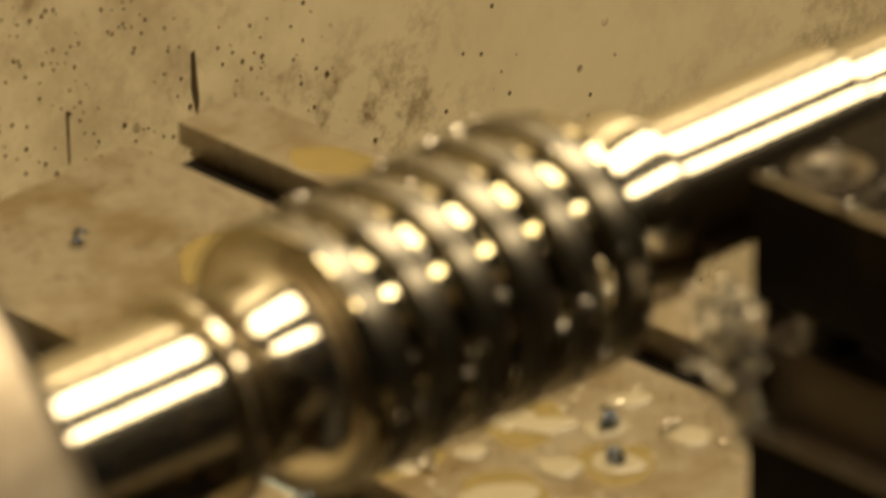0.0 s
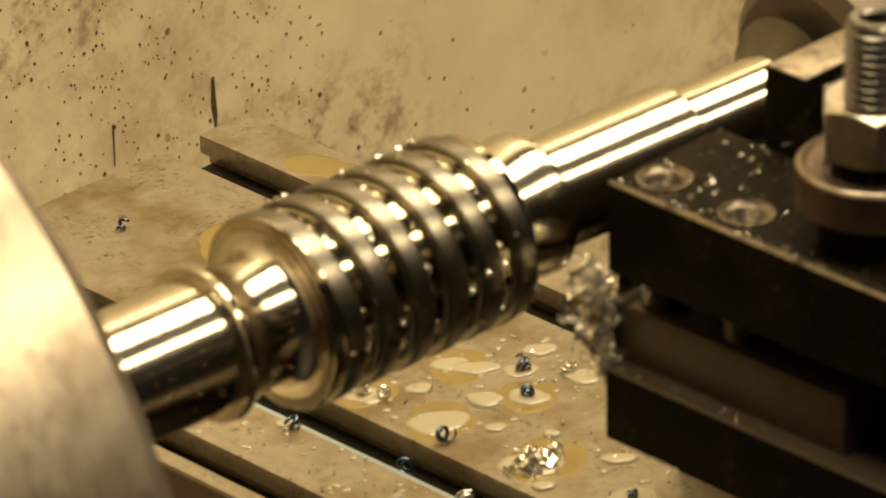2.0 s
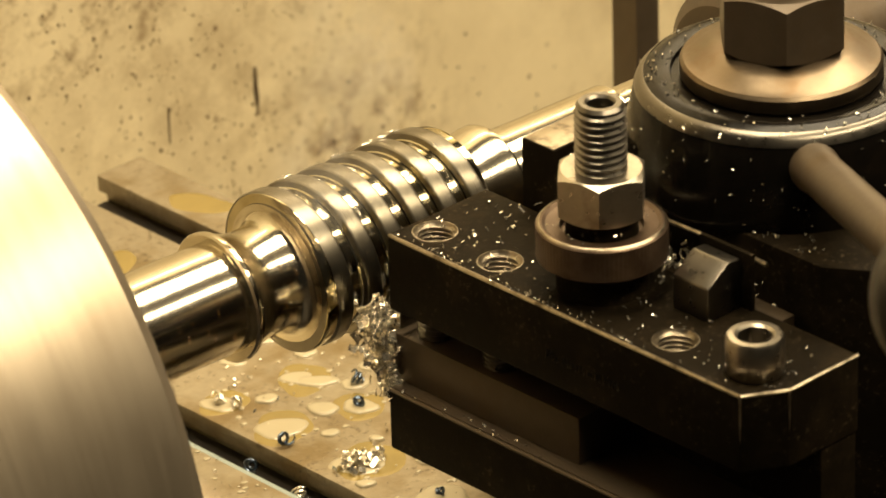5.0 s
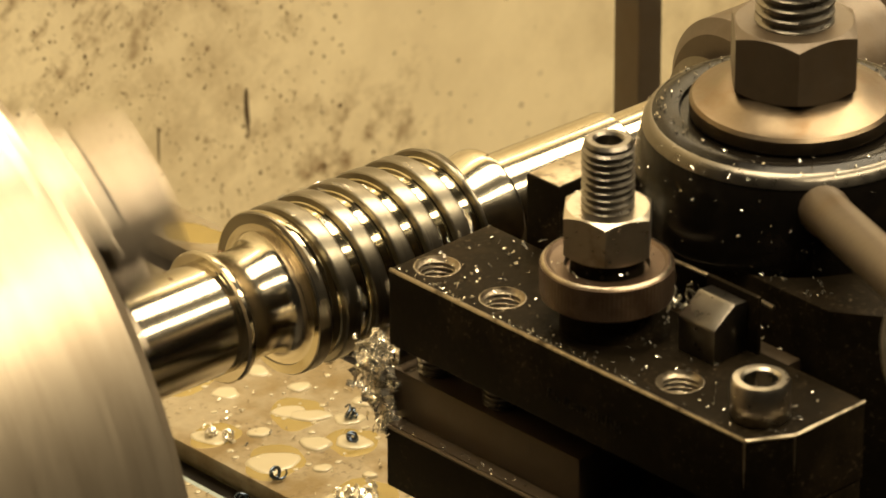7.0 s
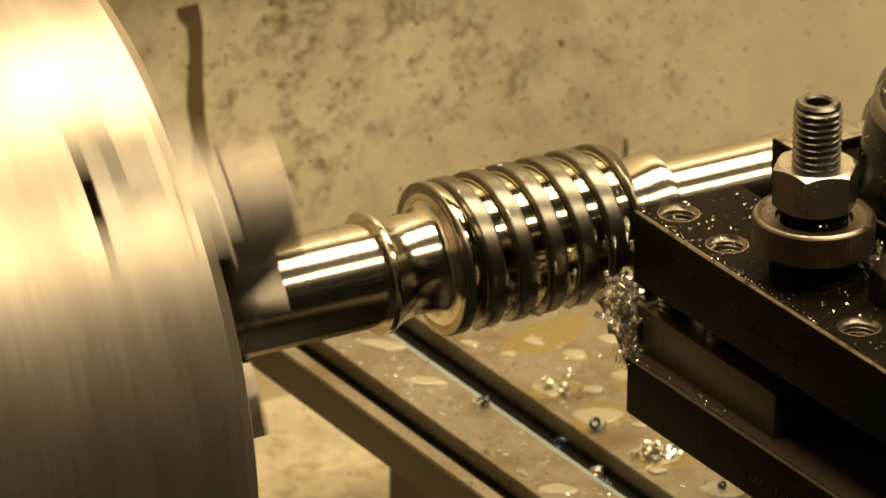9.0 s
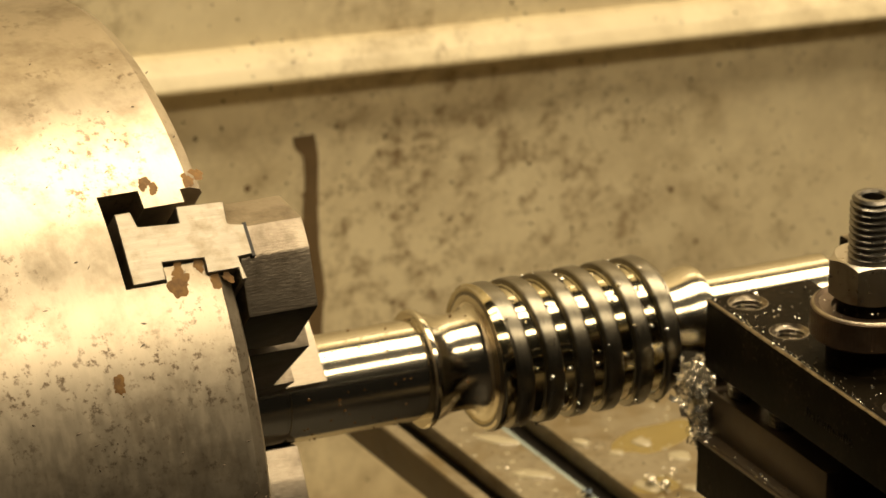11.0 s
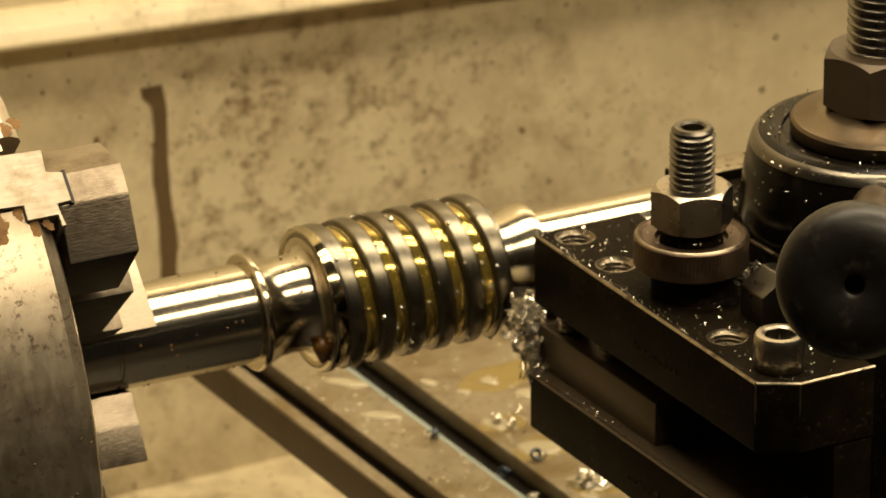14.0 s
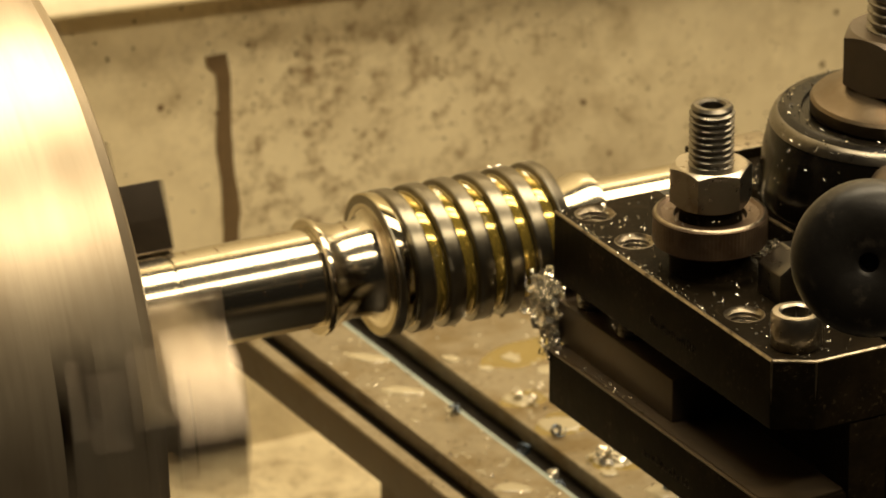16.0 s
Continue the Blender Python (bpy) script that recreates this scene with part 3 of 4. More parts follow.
def cross_slide():
    root = thing("cross_slide", "oily cast iron cross slide with T-slots, wet with coolant", "cross slide", on=ROOTS_CARRIAGE)
    y0, y1, zt = -330, 224, ZT
    for x0, x1, lip in ((82.5, 87, 0), (95.5, 114, 1), (126.5, 187, 1), (199, 215.5, 1)):
        if lip:
            pts = [(x0, zt), (x1, zt), (x1, zt - 5), (x1 - 3, zt - 5), (x1 - 3, zt - 9), (x0 + 3, zt - 9), (x0 + 3, zt - 5), (x0, zt - 5)]
        else:
            pts = [(x0, zt), (x1, zt), (x1, zt - 9), (x0, zt - 9)]
        part("land", finish(extrude_outline(pts, y0, y1, "Y", .7)), TABLE, root)
    # side, base and saddle are a darker brown than the lands
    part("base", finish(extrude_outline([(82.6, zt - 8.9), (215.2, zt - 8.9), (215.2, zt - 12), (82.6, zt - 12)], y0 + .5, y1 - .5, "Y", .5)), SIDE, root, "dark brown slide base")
    part("side_strip", box(82.1, 82.8, y0 + 1, y1 - 1, zt - 11.8, zt - .9, .2), SIDE, root, "dark brown machined side")
    part("saddle", box(120, 200, y0 + 2, y1 - 60, -172, zt - 12, .8), SIDE, root, "dark brown saddle under the slide")
    # slot floors, much darker than the lands
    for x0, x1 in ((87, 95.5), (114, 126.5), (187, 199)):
        part("slot_floor", box(x0 - 3.5, x1 + 3.5, y0 + 1, y1 - 1.5, zt - 8.8, zt - 8.3, 0), SLOT, root, "near-black slot floor")
    # bluish coolant standing in one slot
    part("coolant", box(113.9, 117.6, 20, 190, zt - 8.2, zt - 1.9, .6), mat("blue_grey_coolant", (0.27, 0.32, 0.30), .12, 0, 0, 80, .15), root, "standing blue-grey coolant")
    return root


def blob(x, y, rx, ry, h, rng, n=22, turn=0.0):
    """A flat drop with an uneven outline and a rounded rim."""
    bm = bmesh.new()
    ph = [rng.uniform(0, 6.28) for _ in range(3)]
    rings = []
    for f, z in ((1.0, 0.0), (.95, .55), (.84, .9), (.6, 1.0)):
        ring = []
        for k in range(n):
            a = 2 * math.pi * k / n
            w = 1 + .10 * math.sin(2 * a + ph[0]) + .07 * math.sin(3 * a + ph[1]) + .04 * math.sin(5 * a + ph[2])
            px, py = rx * w * f * math.cos(a), ry * w * f * math.sin(a)
            ring.append(bm.verts.new((x + px * math.cos(turn) - py * math.sin(turn), y + px * math.sin(turn) + py * math.cos(turn), ZT + h * z)))
        rings.append(ring)
    for a, b in zip(rings, rings[1:]):
        for k in range(n):
            bm.faces.new((a[k], a[(k + 1) % n], b[(k + 1) % n], b[k]))
    bm.faces.new(rings[-1])
    bm.faces.new(rings[0][::-1])
    return finish(bm, 80)


def coolant_drops():
    rng = random.Random(21)
    big = [(152, 116, 4, 3), (157, 97, 5, 3), (159.5, 91.5, 5.5, 3.2), (144, 94, 3.2, 2.6), (136, 80, 6.8, 5.6), (150.4, 79.6, 4.6, 3.4), (175.6, 87, 4, 3), (165.7, 83.5, 4.5, 3), (158, 73.5, 5, 4),
           (143, 69, 2.6, 2), (151, 39.4, 4, 2.4), (140.4, 24.6, 7.5, 5), (133.5, 101, 5, 4), (106, 123, 7, 2.8), (108.5, 149.5, 6.5, 3), (136, 126, 2.4, 1.8), (146.5, 129, 3.2, 2.6), (166, 119.4, 3.5, 3),
           (102, 48, 5, 3.5), (112, 104.5, 2.0, 1.6), (137, 52, 8, 5), (173, 71, 4.5, 3.4), (168, 105, 3.2, 2.4), (149, 58, 2.0, 1.6), (131, 43, 2.6, 2.0), (130, 137, 3, 2.2)]
    for x, y, rx, ry in big:
        ob = part("coolant_drop", blob(x, y, rx, ry, rng.uniform(.5, .9), rng, turn=-.75), POOL, None)
        tagged(ob, "flat milky coolant drop lying on the oily slide", "coolant drop", "drops on the slide")
        ROOTS_CARRIAGE.append(ob)
    bm = bmesh.new()
    for i in range(230):
        x = rng.choice((rng.uniform(96.5, 113), rng.uniform(128, 186), rng.uniform(128, 186)))
        y = rng.uniform(18, 165)
        r = rng.uniform(.25, 1.1)
        t = blob(0, 0, r, r * .8, .3, rng, 8)
        for v in t.verts:
            v.co /= MM
            v.co += Vector((x, y, 0))
        join(bm, t)
    ob = part("fine_drops", finish(bm, 80), POOL, None)
    tagged(ob, "scatter of fine coolant drops over the slide", "coolant drops", kind="stuff")
    ROOTS_CARRIAGE.append(ob)
    for x, y, rx, ry in ((165, 179, 11, 5.5), (158, 95, 9, 7), (136.5, 80, 9.0, 8), (135, 101, 7, 6), (152, 131, 16, 8), (207, 190, 6, 9), (158, 74, 8, 6.5), (140, 51, 11, 8)):
        t = blob(x, y, rx, ry, .12, rng, turn=.4)
        ob = part("oil_patch", t, OILFILM, None)
        tagged(ob, "thin yellow cutting oil patch on the slide", "oil patch", "oil patches")
        ROOTS_CARRIAGE.append(ob)


def curl(x, y, z, r, turns, rng, wire=.35, rise=2.0):
    ax = Matrix.Rotation(rng.uniform(0, 6.28), 3, "Z") @ Matrix.Rotation(rng.uniform(.6, 1.5), 3, "X")
    n = int(18 * turns) + 4
    pts = []
    for i in range(n):
        a = 2 * math.pi * turns * 1.7 * i / (n - 1)
        r2 = r * (.35 + .45 * i / (n - 1)) * (1 + .18 * math.sin(1.7 * a))
        pts.append(ax @ Vector((r2 * math.cos(a), r2 * .8 * math.sin(a), rise * (i / (n - 1) - .5) * 2)))
    lo = min(p.z for p in pts)
    return tube([p + Vector((x, y, z - lo + wire)) for p in pts], [wire * (.6 + .6 * math.sin(3.1 * i / (n - 1) + .05)) for i in range(n)], 6)


def flakes(bm, rng, count, place, lo, hi):
    """Short bent strips of swarf."""
    for i in range(count):
        c = Vector(place(rng))
        L, w, th = rng.uniform(lo, hi), rng.uniform(.25, .6) * lo * 1.2, .12
        m = Matrix.Translation(c) @ Euler((rng.uniform(0, 6.3), rng.uniform(0, 6.3), rng.uniform(0, 6.3))).to_matrix().to_4x4()
        bend = rng.uniform(-1.6, 1.6)
        rows = []
        seg = 4
        for s in range(seg + 1):
            u = s / seg - .5
            a = bend * u
            px = math.sin(a) / bend * L if abs(bend) > .05 else u * L
            pz = (1 - math.cos(a)) / bend * L if abs(bend) > .05 else 0
            rows.append([m @ Vector((px, sy * w, pz + sz * th)) for sy in (-1, 1) for sz in (0, 1)])
        vs = [[bm.verts.new(p) for p in r] for r in rows]
        for a, b in zip(vs, vs[1:]):
            for q, p in ((0, 1), (1, 3), (3, 2), (2, 0)):
                bm.faces.new((a[q], a[p], b[p], b[q]))
        bm.faces.new((vs[0][0], vs[0][2], vs[0][3], vs[0][1]))
        bm.faces.new((vs[-1][0], vs[-1][1], vs[-1][3], vs[-1][2]))


def swarf():
    rng = random.Random(8)
    # the wad of chips hanging at the cutting tip
    bm = bmesh.new()

    def wad(r):
        k = r.random()
        if k < .62:
            c, s = Vector((67.2, -33, -4)), Vector((4.5, 4.5, 6.0))
        elif k < .9:
            c, s = Vector((67, -36, -12)), Vector((3.2, 3.2, 5.0))
        else:
            c, s = Vector((65, -38, -17)), Vector((1.6, 2.0, 3.0))
        v = Vector((r.gauss(0, .5), r.gauss(0, .5), r.gauss(0, .5)))
        return c + Vector((v.x * s.x, v.y * s.y, v.z * s.z))
    flakes(bm, rng, 380, wad, 1.3, 4.0)
    for i in range(40):
        p = wad(rng)
        t = curl(p.x, p.y, p.z, rng.uniform(.6, 1.3), rng.uniform(.6, 1.4), rng, .22, .8)
        join(bm, t)
    ob = part("swarf_wad", finish(bm, 60), CHIP, None)
    tagged(ob, "tangled wad of bright steel swarf hanging at the tool tip", "swarf", kind="stuff")
    ROOTS_CARRIAGE.append(ob)
    # chips scattered on the slide and the tool holder
    bm = bmesh.new()
    flakes(bm, rng, 90, lambda r: (r.uniform(128, 186), r.uniform(20, 135), ZT + .6), .5, 1.6)
    flakes(bm, rng, 40, lambda r: (r.uniform(96.5, 113), r.uniform(30, 145), ZT + .6), .5, 1.5)
    flakes(bm, rng, 230, lambda r: (r.uniform(66, 96), r.uniform(-154, -40), HOLD_TOP + .35), .35, 1.3)
    for k in range(170):
        a, rr = rng.uniform(0, 6.28), rng.uniform(26, 34)
        flakes(bm, rng, 1, lambda r: (136.5 + rr * math.cos(a), -96 + rr * math.sin(a), 60.4 - max(0, rr - 30.5) * 1.0), .4, 1.3)
    flakes(bm, rng, 45, lambda r: (82 + r.uniform(-13, 13), -91.8 + r.uniform(-9, 9), 40.2), .3, .9)
    flakes(bm, rng, 320, lambda r: (r.gauss(98, 3.0), r.gauss(-92, 14), HOLD_TOP + 1.0 + abs(r.gauss(0, 2.0))), .6, 2.6)
    flakes(bm, rng, 120, lambda r: (r.uniform(105, 113), r.uniform(-136, -52), 36.5), .4, 1.6)
    flakes(bm, rng, 60, lambda r: (r.gauss(66.4, .5), r.uniform(-120, -40), HOLD_TOP + .5), .3, .8)
    flakes(bm, rng, 26, lambda r: (r.gauss(65.2, .8), r.uniform(-92, -42), -15.4), .4, 1.2)
    # chips stuck to the wet flank of the round head
    for k in range(55):
        a, h = rng.uniform(2.2, 5.2), rng.uniform(37.5, 55)
        rr = 36.9 - (h - 38) * .14
        flakes(bm, rng, 1, lambda r: (136.5 + rr * math.cos(a), -96 + rr * math.sin(a), h), .3, .8)
    ob = part("loose_chips", finish(bm, 60), CHIP, None)
    tagged(ob, "loose bright steel chips scattered over slide and tool holder", "swarf", kind="stuff")
    ROOTS_CARRIAGE.append(ob)
    # single curls on the slide
    for x, y, r, turns, m in ((133.5, 101, 2.2, 1.6, CHIP), (130.5, 73, 2.8, 1.2, BLUECHIP), (166, 83, 2.4, 1.5, BLUECHIP), (158, 74, 2.0, 1.4, BLUECHIP), (136, 97, 2.0, 1.3, CHIP), (112, 101, 2.2, 1.2, BLUECHIP),
                               (121, 75, 2.6, 1.1, BLUECHIP), (119, 55, 2.4, 1.4, CHIP), (118, 49, 2.2, 1.5, BLUECHIP), (172, 75, 1.6, 1.2, CHIP), (152, 200, 1.6, 1.0, BLUECHIP), (140, 25, 1.6, 1.0, BLUECHIP)):
        zz = ZT + .2 if not 114 < x < 126.5 else ZT - 4.4
        ob = part("chip_curl", finish(curl(x, y, zz, r, turns, rng, .42, 1.6), 80), m, None)
        tagged(ob, "curled blued steel chip lying on the slide" if m is BLUECHIP else "curled bright steel chip lying on the slide", "steel chip", "chips on the slide")
        ROOTS_CARRIAGE.append(ob)
    # bright folded ribbon of swarf in a coolant puddle
    bm = bmesh.new()
    flakes(bm, rng, 44, lambda r: (136.5 + r.gauss(0, 3.4), 51 + r.gauss(0, 2.2), ZT + .8 + abs(r.gauss(0, .7))), 1.7, 4.6)
    ob = part("swarf_ribbon", finish(bm, 60), CHIP, None)
    tagged(ob, "folded bright ribbon of swarf lying in coolant", "swarf", kind="stuff")
    ROOTS_CARRIAGE.append(ob)


HOLD_TOP = 23.4


def hex_nut(af, z0, z1, turn):
    """Hexagon nut with the round chamfer that leaves an arc on every flat."""
    n = 96
    corner = af / math.sqrt(3)
    bm = bmesh.new()
    rows = [[] for _ in range(6)]
    for k in range(n):
        a = 2 * math.pi * k / n
        b = (a + math.pi / 6) % (math.pi / 3) - math.pi / 6
        r = af / 2 / math.cos(b)
        drop = (r - af * .485) * math.tan(radians(30))
        for row, rr, z in zip(rows, (af * .30, af * .485, r, r, af * .485, af * .30), (z0, z0, z0 + drop, z1 - drop, z1, z1)):
            row.append(bm.verts.new((rr * math.cos(a + turn), rr * math.sin(a + turn), z)))
    for p, q in zip(rows, rows[1:]):
        for k in range(n):
            bm.faces.new((p[k], p[(k + 1) % n], q[(k + 1) % n], q[k]))
    bm.faces.new(rows[0][::-1])
    bm.faces.new(rows[-1])
    return bm


def threaded_hole(x, y, root):
    bm = bmesh.new()
    pro = [(HOLD_TOP + .05, 5.4), (HOLD_TOP + .08, 5.2), (HOLD_TOP - .6, 4.9)]
    z = HOLD_TOP - .6
    while z > HOLD_TOP - 9:
        pro += [(z - .5, 4.25), (z - .75, 4.25), (z - 1.25, 4.95)]
        z -= 1.25
    pro += [(z - 1, 4.2), (z - 1.1, 0.2)]
    bm = revolve(pro, 28, "Z", closed=False)
    for v in bm.verts:
        v.co += Vector((x, y, 0))
    bmesh.ops.recalc_face_normals(bm, faces=bm.faces)
    part("threaded_hole", finish(bm, 50), WORN, root, "worn threaded screw hole")


def tool_holder():
    root = thing("tool_holder", "black oxide quick-change tool holder with worn edges", "tool holder", on=ROOTS_CARRIAGE)
    x0, x1, y0, y1 = 65.5, 97.5, -156.0, -38.5
    z1 = HOLD_TOP
    # upper jaw with real holes for the clamping screws
    outline = [(x0, y1), (x1, y1), (x1, y0), (x0 + 10, y0), (x0, y0 + 6)]
    body = part("upper_jaw", finish(extrude_outline(outline, 4.0, z1, "Z", .7)), OXIDE, root)
    holes = [(74.2, -45.4), (74.1, -66.8), (74.5, -122.0), (76.0, -144.7)]
    for hx, hy in holes[:3]:
        c = revolve([(z1 - 14, 5.25), (z1 + 3, 5.25)], 28, "Z")
        for v in c.verts:
            v.co += Vector((hx, hy, 0))
        me = bpy.data.meshes.new("cutter")
        finish(c).to_mesh(me)
        c.free()
        co = new("cutter", me)
        md = body.modifiers.new("hole", "BOOLEAN")
        md.object, md.operation, md.solver = co, "DIFFERENCE", "EXACT"
        CUTTERS.append(co)
        threaded_hole(hx, hy, root)
    part("web", box(86, x1 - .2, y0 + .6, y1 - .4, -31, 4.2, .4), OXIDE, root)
    part("lower_jaw", finish(extrude_outline([(x0 - 1.7, y1 - .8), (x1 - .4, y1 - .8), (x1 - .4, y0 + 1), (x0 + 10, y0 + 1), (x0 - 1.7, y0 + 8)], -31.8, -16.0, "Z", .7)), OXIDE, root, "lower jaw with a worn brown edge")
    part("ledge", finish(extrude_outline([(x0 - 1.2, y1 - 1.2), (86, y1 - 1.2), (86, y0 + 3), (x0 + 9, y0 + 2), (x0 - 1.2, y0 + 8.5)], -16.0, -15.6, "Z")), BROWN, root, "oily brown ledge")
    # worn bright edges
    part("worn_edge", finish(tube([(x0 + .35, y0 + 6, z1 - .3), (x0 + .35, y1 - .3, z1 - .25)], .5, 6)), WORN, root, "worn bright edge")
    part("worn_edge", finish(tube([(x0 + .35, y0 + 6, z1 - .3), (x0 + 10, y0 + .35, z1 - .3), (x1, y0 + .35, z1 - .3)], .46, 6)), WORN, root, "worn bright edge")
    part("worn_edge", finish(tube([(x0 - 1.4, y0 + 8, -16.3), (x0 - 1.4, y1 - 1.2, -16.3)], .5, 6)), BROWN, root, "worn bright edge")
    # worn chamfer corners; their highlight is built in as bright tapering tubes
    for cx, cy in ((x0 + .3, y0 + 6.1), (x0 + 9.9, y0 + .35)):
        part("worn_edge", finish(tube([(cx, cy, z1 - .6), (cx, cy, z1 - 7), (cx, cy, z1 - 16)], [.34, .28, .08], 6)), WORN, root, "worn corner with its highlight, thinning downward")
    # clamping screws through the tool slot
    for hx, hy in holes[:2]:
        part("set_screw", finish(moved(revolve(thread_ridges(4.6, -3.4, 4.1, 1.25, .5), 24, "Z"), hx, hy, 0), 30), BOLT, root, "dark threaded clamping screw")
    # socket head screw
    hx, hy = holes[3]
    zt = z1
    cap = revolve([(zt + .1, 6.2), (zt + .7, 6.6), (zt + 8.6, 6.6), (zt + 9.4, 6.1), (zt + 9.5, 4.6), (zt + 9.0, 3.9), (zt + 4.5, 3.5), (zt + 4.4, .2)], 40, "Z", closed=False)
    part("cap_screw", finish(moved(cap, hx, hy, 0), 35), NUT, root, "bright socket head cap screw")
    soc = bmesh.new()
    join(soc, extrude_outline(hexagon(6.6), zt + 4.2, zt + 9.2, "Z"))
    bmesh.ops.delete(soc, geom=[f for f in soc.faces if abs(f.normal.z) > .9 and f.calc_center_median().z > zt + 8], context="FACES")
    part("socket", finish(moved(soc, hx, hy, 0), 30), BOLT, root, "dark hexagon socket")
    # height stud with knurled nut and hexagon lock nut
    sx, sy = 82.0, -91.8
    kn = bmesh.new()
    n = 180
    prof = [(31.2, 8.5), (31.2, 14.2), (31.8, 15.0), (39.2, 15.0), (39.8, 14.4), (39.9, 13.6), (39.3, 12.8), (39.0, 9.6), (37.6, 9.2), (37.5, 6.2)]
    kn = revolve(prof, n, "Z")
    for v in kn.verts:
        r = math.hypot(v.co.x, v.co.y)
        if r > 14.9:
            k = round(math.atan2(v.co.y, v.co.x) / (2 * math.pi / n))
            f = 1.0 + (.003 if k % 2 else -.003)
            v.co.x, v.co.y = v.co.x * f, v.co.y * f
    part("knurled_nut", finish(moved(kn, sx, sy, 0), 20), RUSTNUT, root, "rusty brown knurled height nut")
    # highlight along the nut's rim, built as a ring of brighter steel
    part("rim_highlight", finish(moved(revolve([(39.3, 14.75), (39.75, 14.45), (39.85, 14.1)], 96, "Z", closed=False), sx, sy, .12), 60), WORN, root, "bright ring drawing the highlight on the nut rim")
    part("nut_collar", finish(moved(revolve([(z1 - .2, 10.5), (31.4, 10.5)], 48, "Z"), sx, sy, 0)), OXIDE, root)
    part("spacer", finish(moved(revolve([(37.4, 8.4), (43.2, 7.8)], 40, "Z"), sx, sy, 0)), OXIDE, root)
    hexv = hex_nut(19.0, 42.2, 53.2, radians(12))
    part("lock_nut", finish(moved(hexv, sx, sy, 0), 14), NUT, root, "zinc grey hexagon lock nut")
    st = [(z1 + .5, 5.6)] + thread_ridges(6.0, 40, 68.2, 1.75, .75) + [(68.8, 5.6), (69.6, 4.9), (69.6, 3.6), (69.0, 3.0), (65.2, 2.9), (65.1, .2)]
    part("stud", finish(moved(revolve(st, 36, "Z", closed=False), sx, sy, 0), 30), BOLT, root, "dark threaded height stud with a hexagon socket")
    # square clamp block behind the screws
    part("clamp_wedge", finish(moved(extrude_outline([(-5.5, 0), (5.0, 0), (5.0, 12.4), (1.0, 12.8), (-5.5, 8.4)], -5.5, 5.5, "Y", .45), 90.5, -116.5, z1)), BOLT, root, "small worn steel wedge")
    # long curl of swarf caught behind the wedge, no part of the holder
    part("swarf_strip", finish(tube([(97.5 + 1.5 * math.sin(k * .35), -128 + k * 5.5, z1 + 12.2 - .12 * k) for k in range(9)], .55, 6)), WORN, root, "thin bright curl of swarf behind the wedge")
    part("wedge_plate", box(95.8, 97.0, -125, -109, z1 - .2, z1 + 14, .2), OXIDE, root, "thin black plate")
    # unreadable stamped marks on the dark side
    rng = random.Random(2)
    for y, z, n, step in ((-90, 10.5, 9, 2.6), (-90, -27, 11, 2.2)):
        for k in range(n):
            w, h = step * rng.uniform(.4, .8), rng.uniform(1.2, 2.6)
            part("stamped_mark", finish(tube([(x0 - (.05 if z > 0 else 1.75), y - k * step - w * u, z + h * v) for u, v in ((0, 0), (.15, 1), (.5, .4), (.8, 1), (1, 0))], .1, 5)), BOLT, root)
    return root


def cutting_tool():
    root = thing("cutting_tool", "brown oiled steel threading tool clamped in the holder", "lathe tool", on=ROOTS_CARRIAGE)
    part("shank", box(68, 86, -97.5, -37, -15.55, -3.5, .4), BROWN, root)
    tip = extrude_outline([(70, -37.2), (84, -37.2), (79, -33), (74, -33)], -9.5, 1.0, "Z", .3)
    part("tip", finish(tip), BOLT, root, "ground cutting tip")
    return root


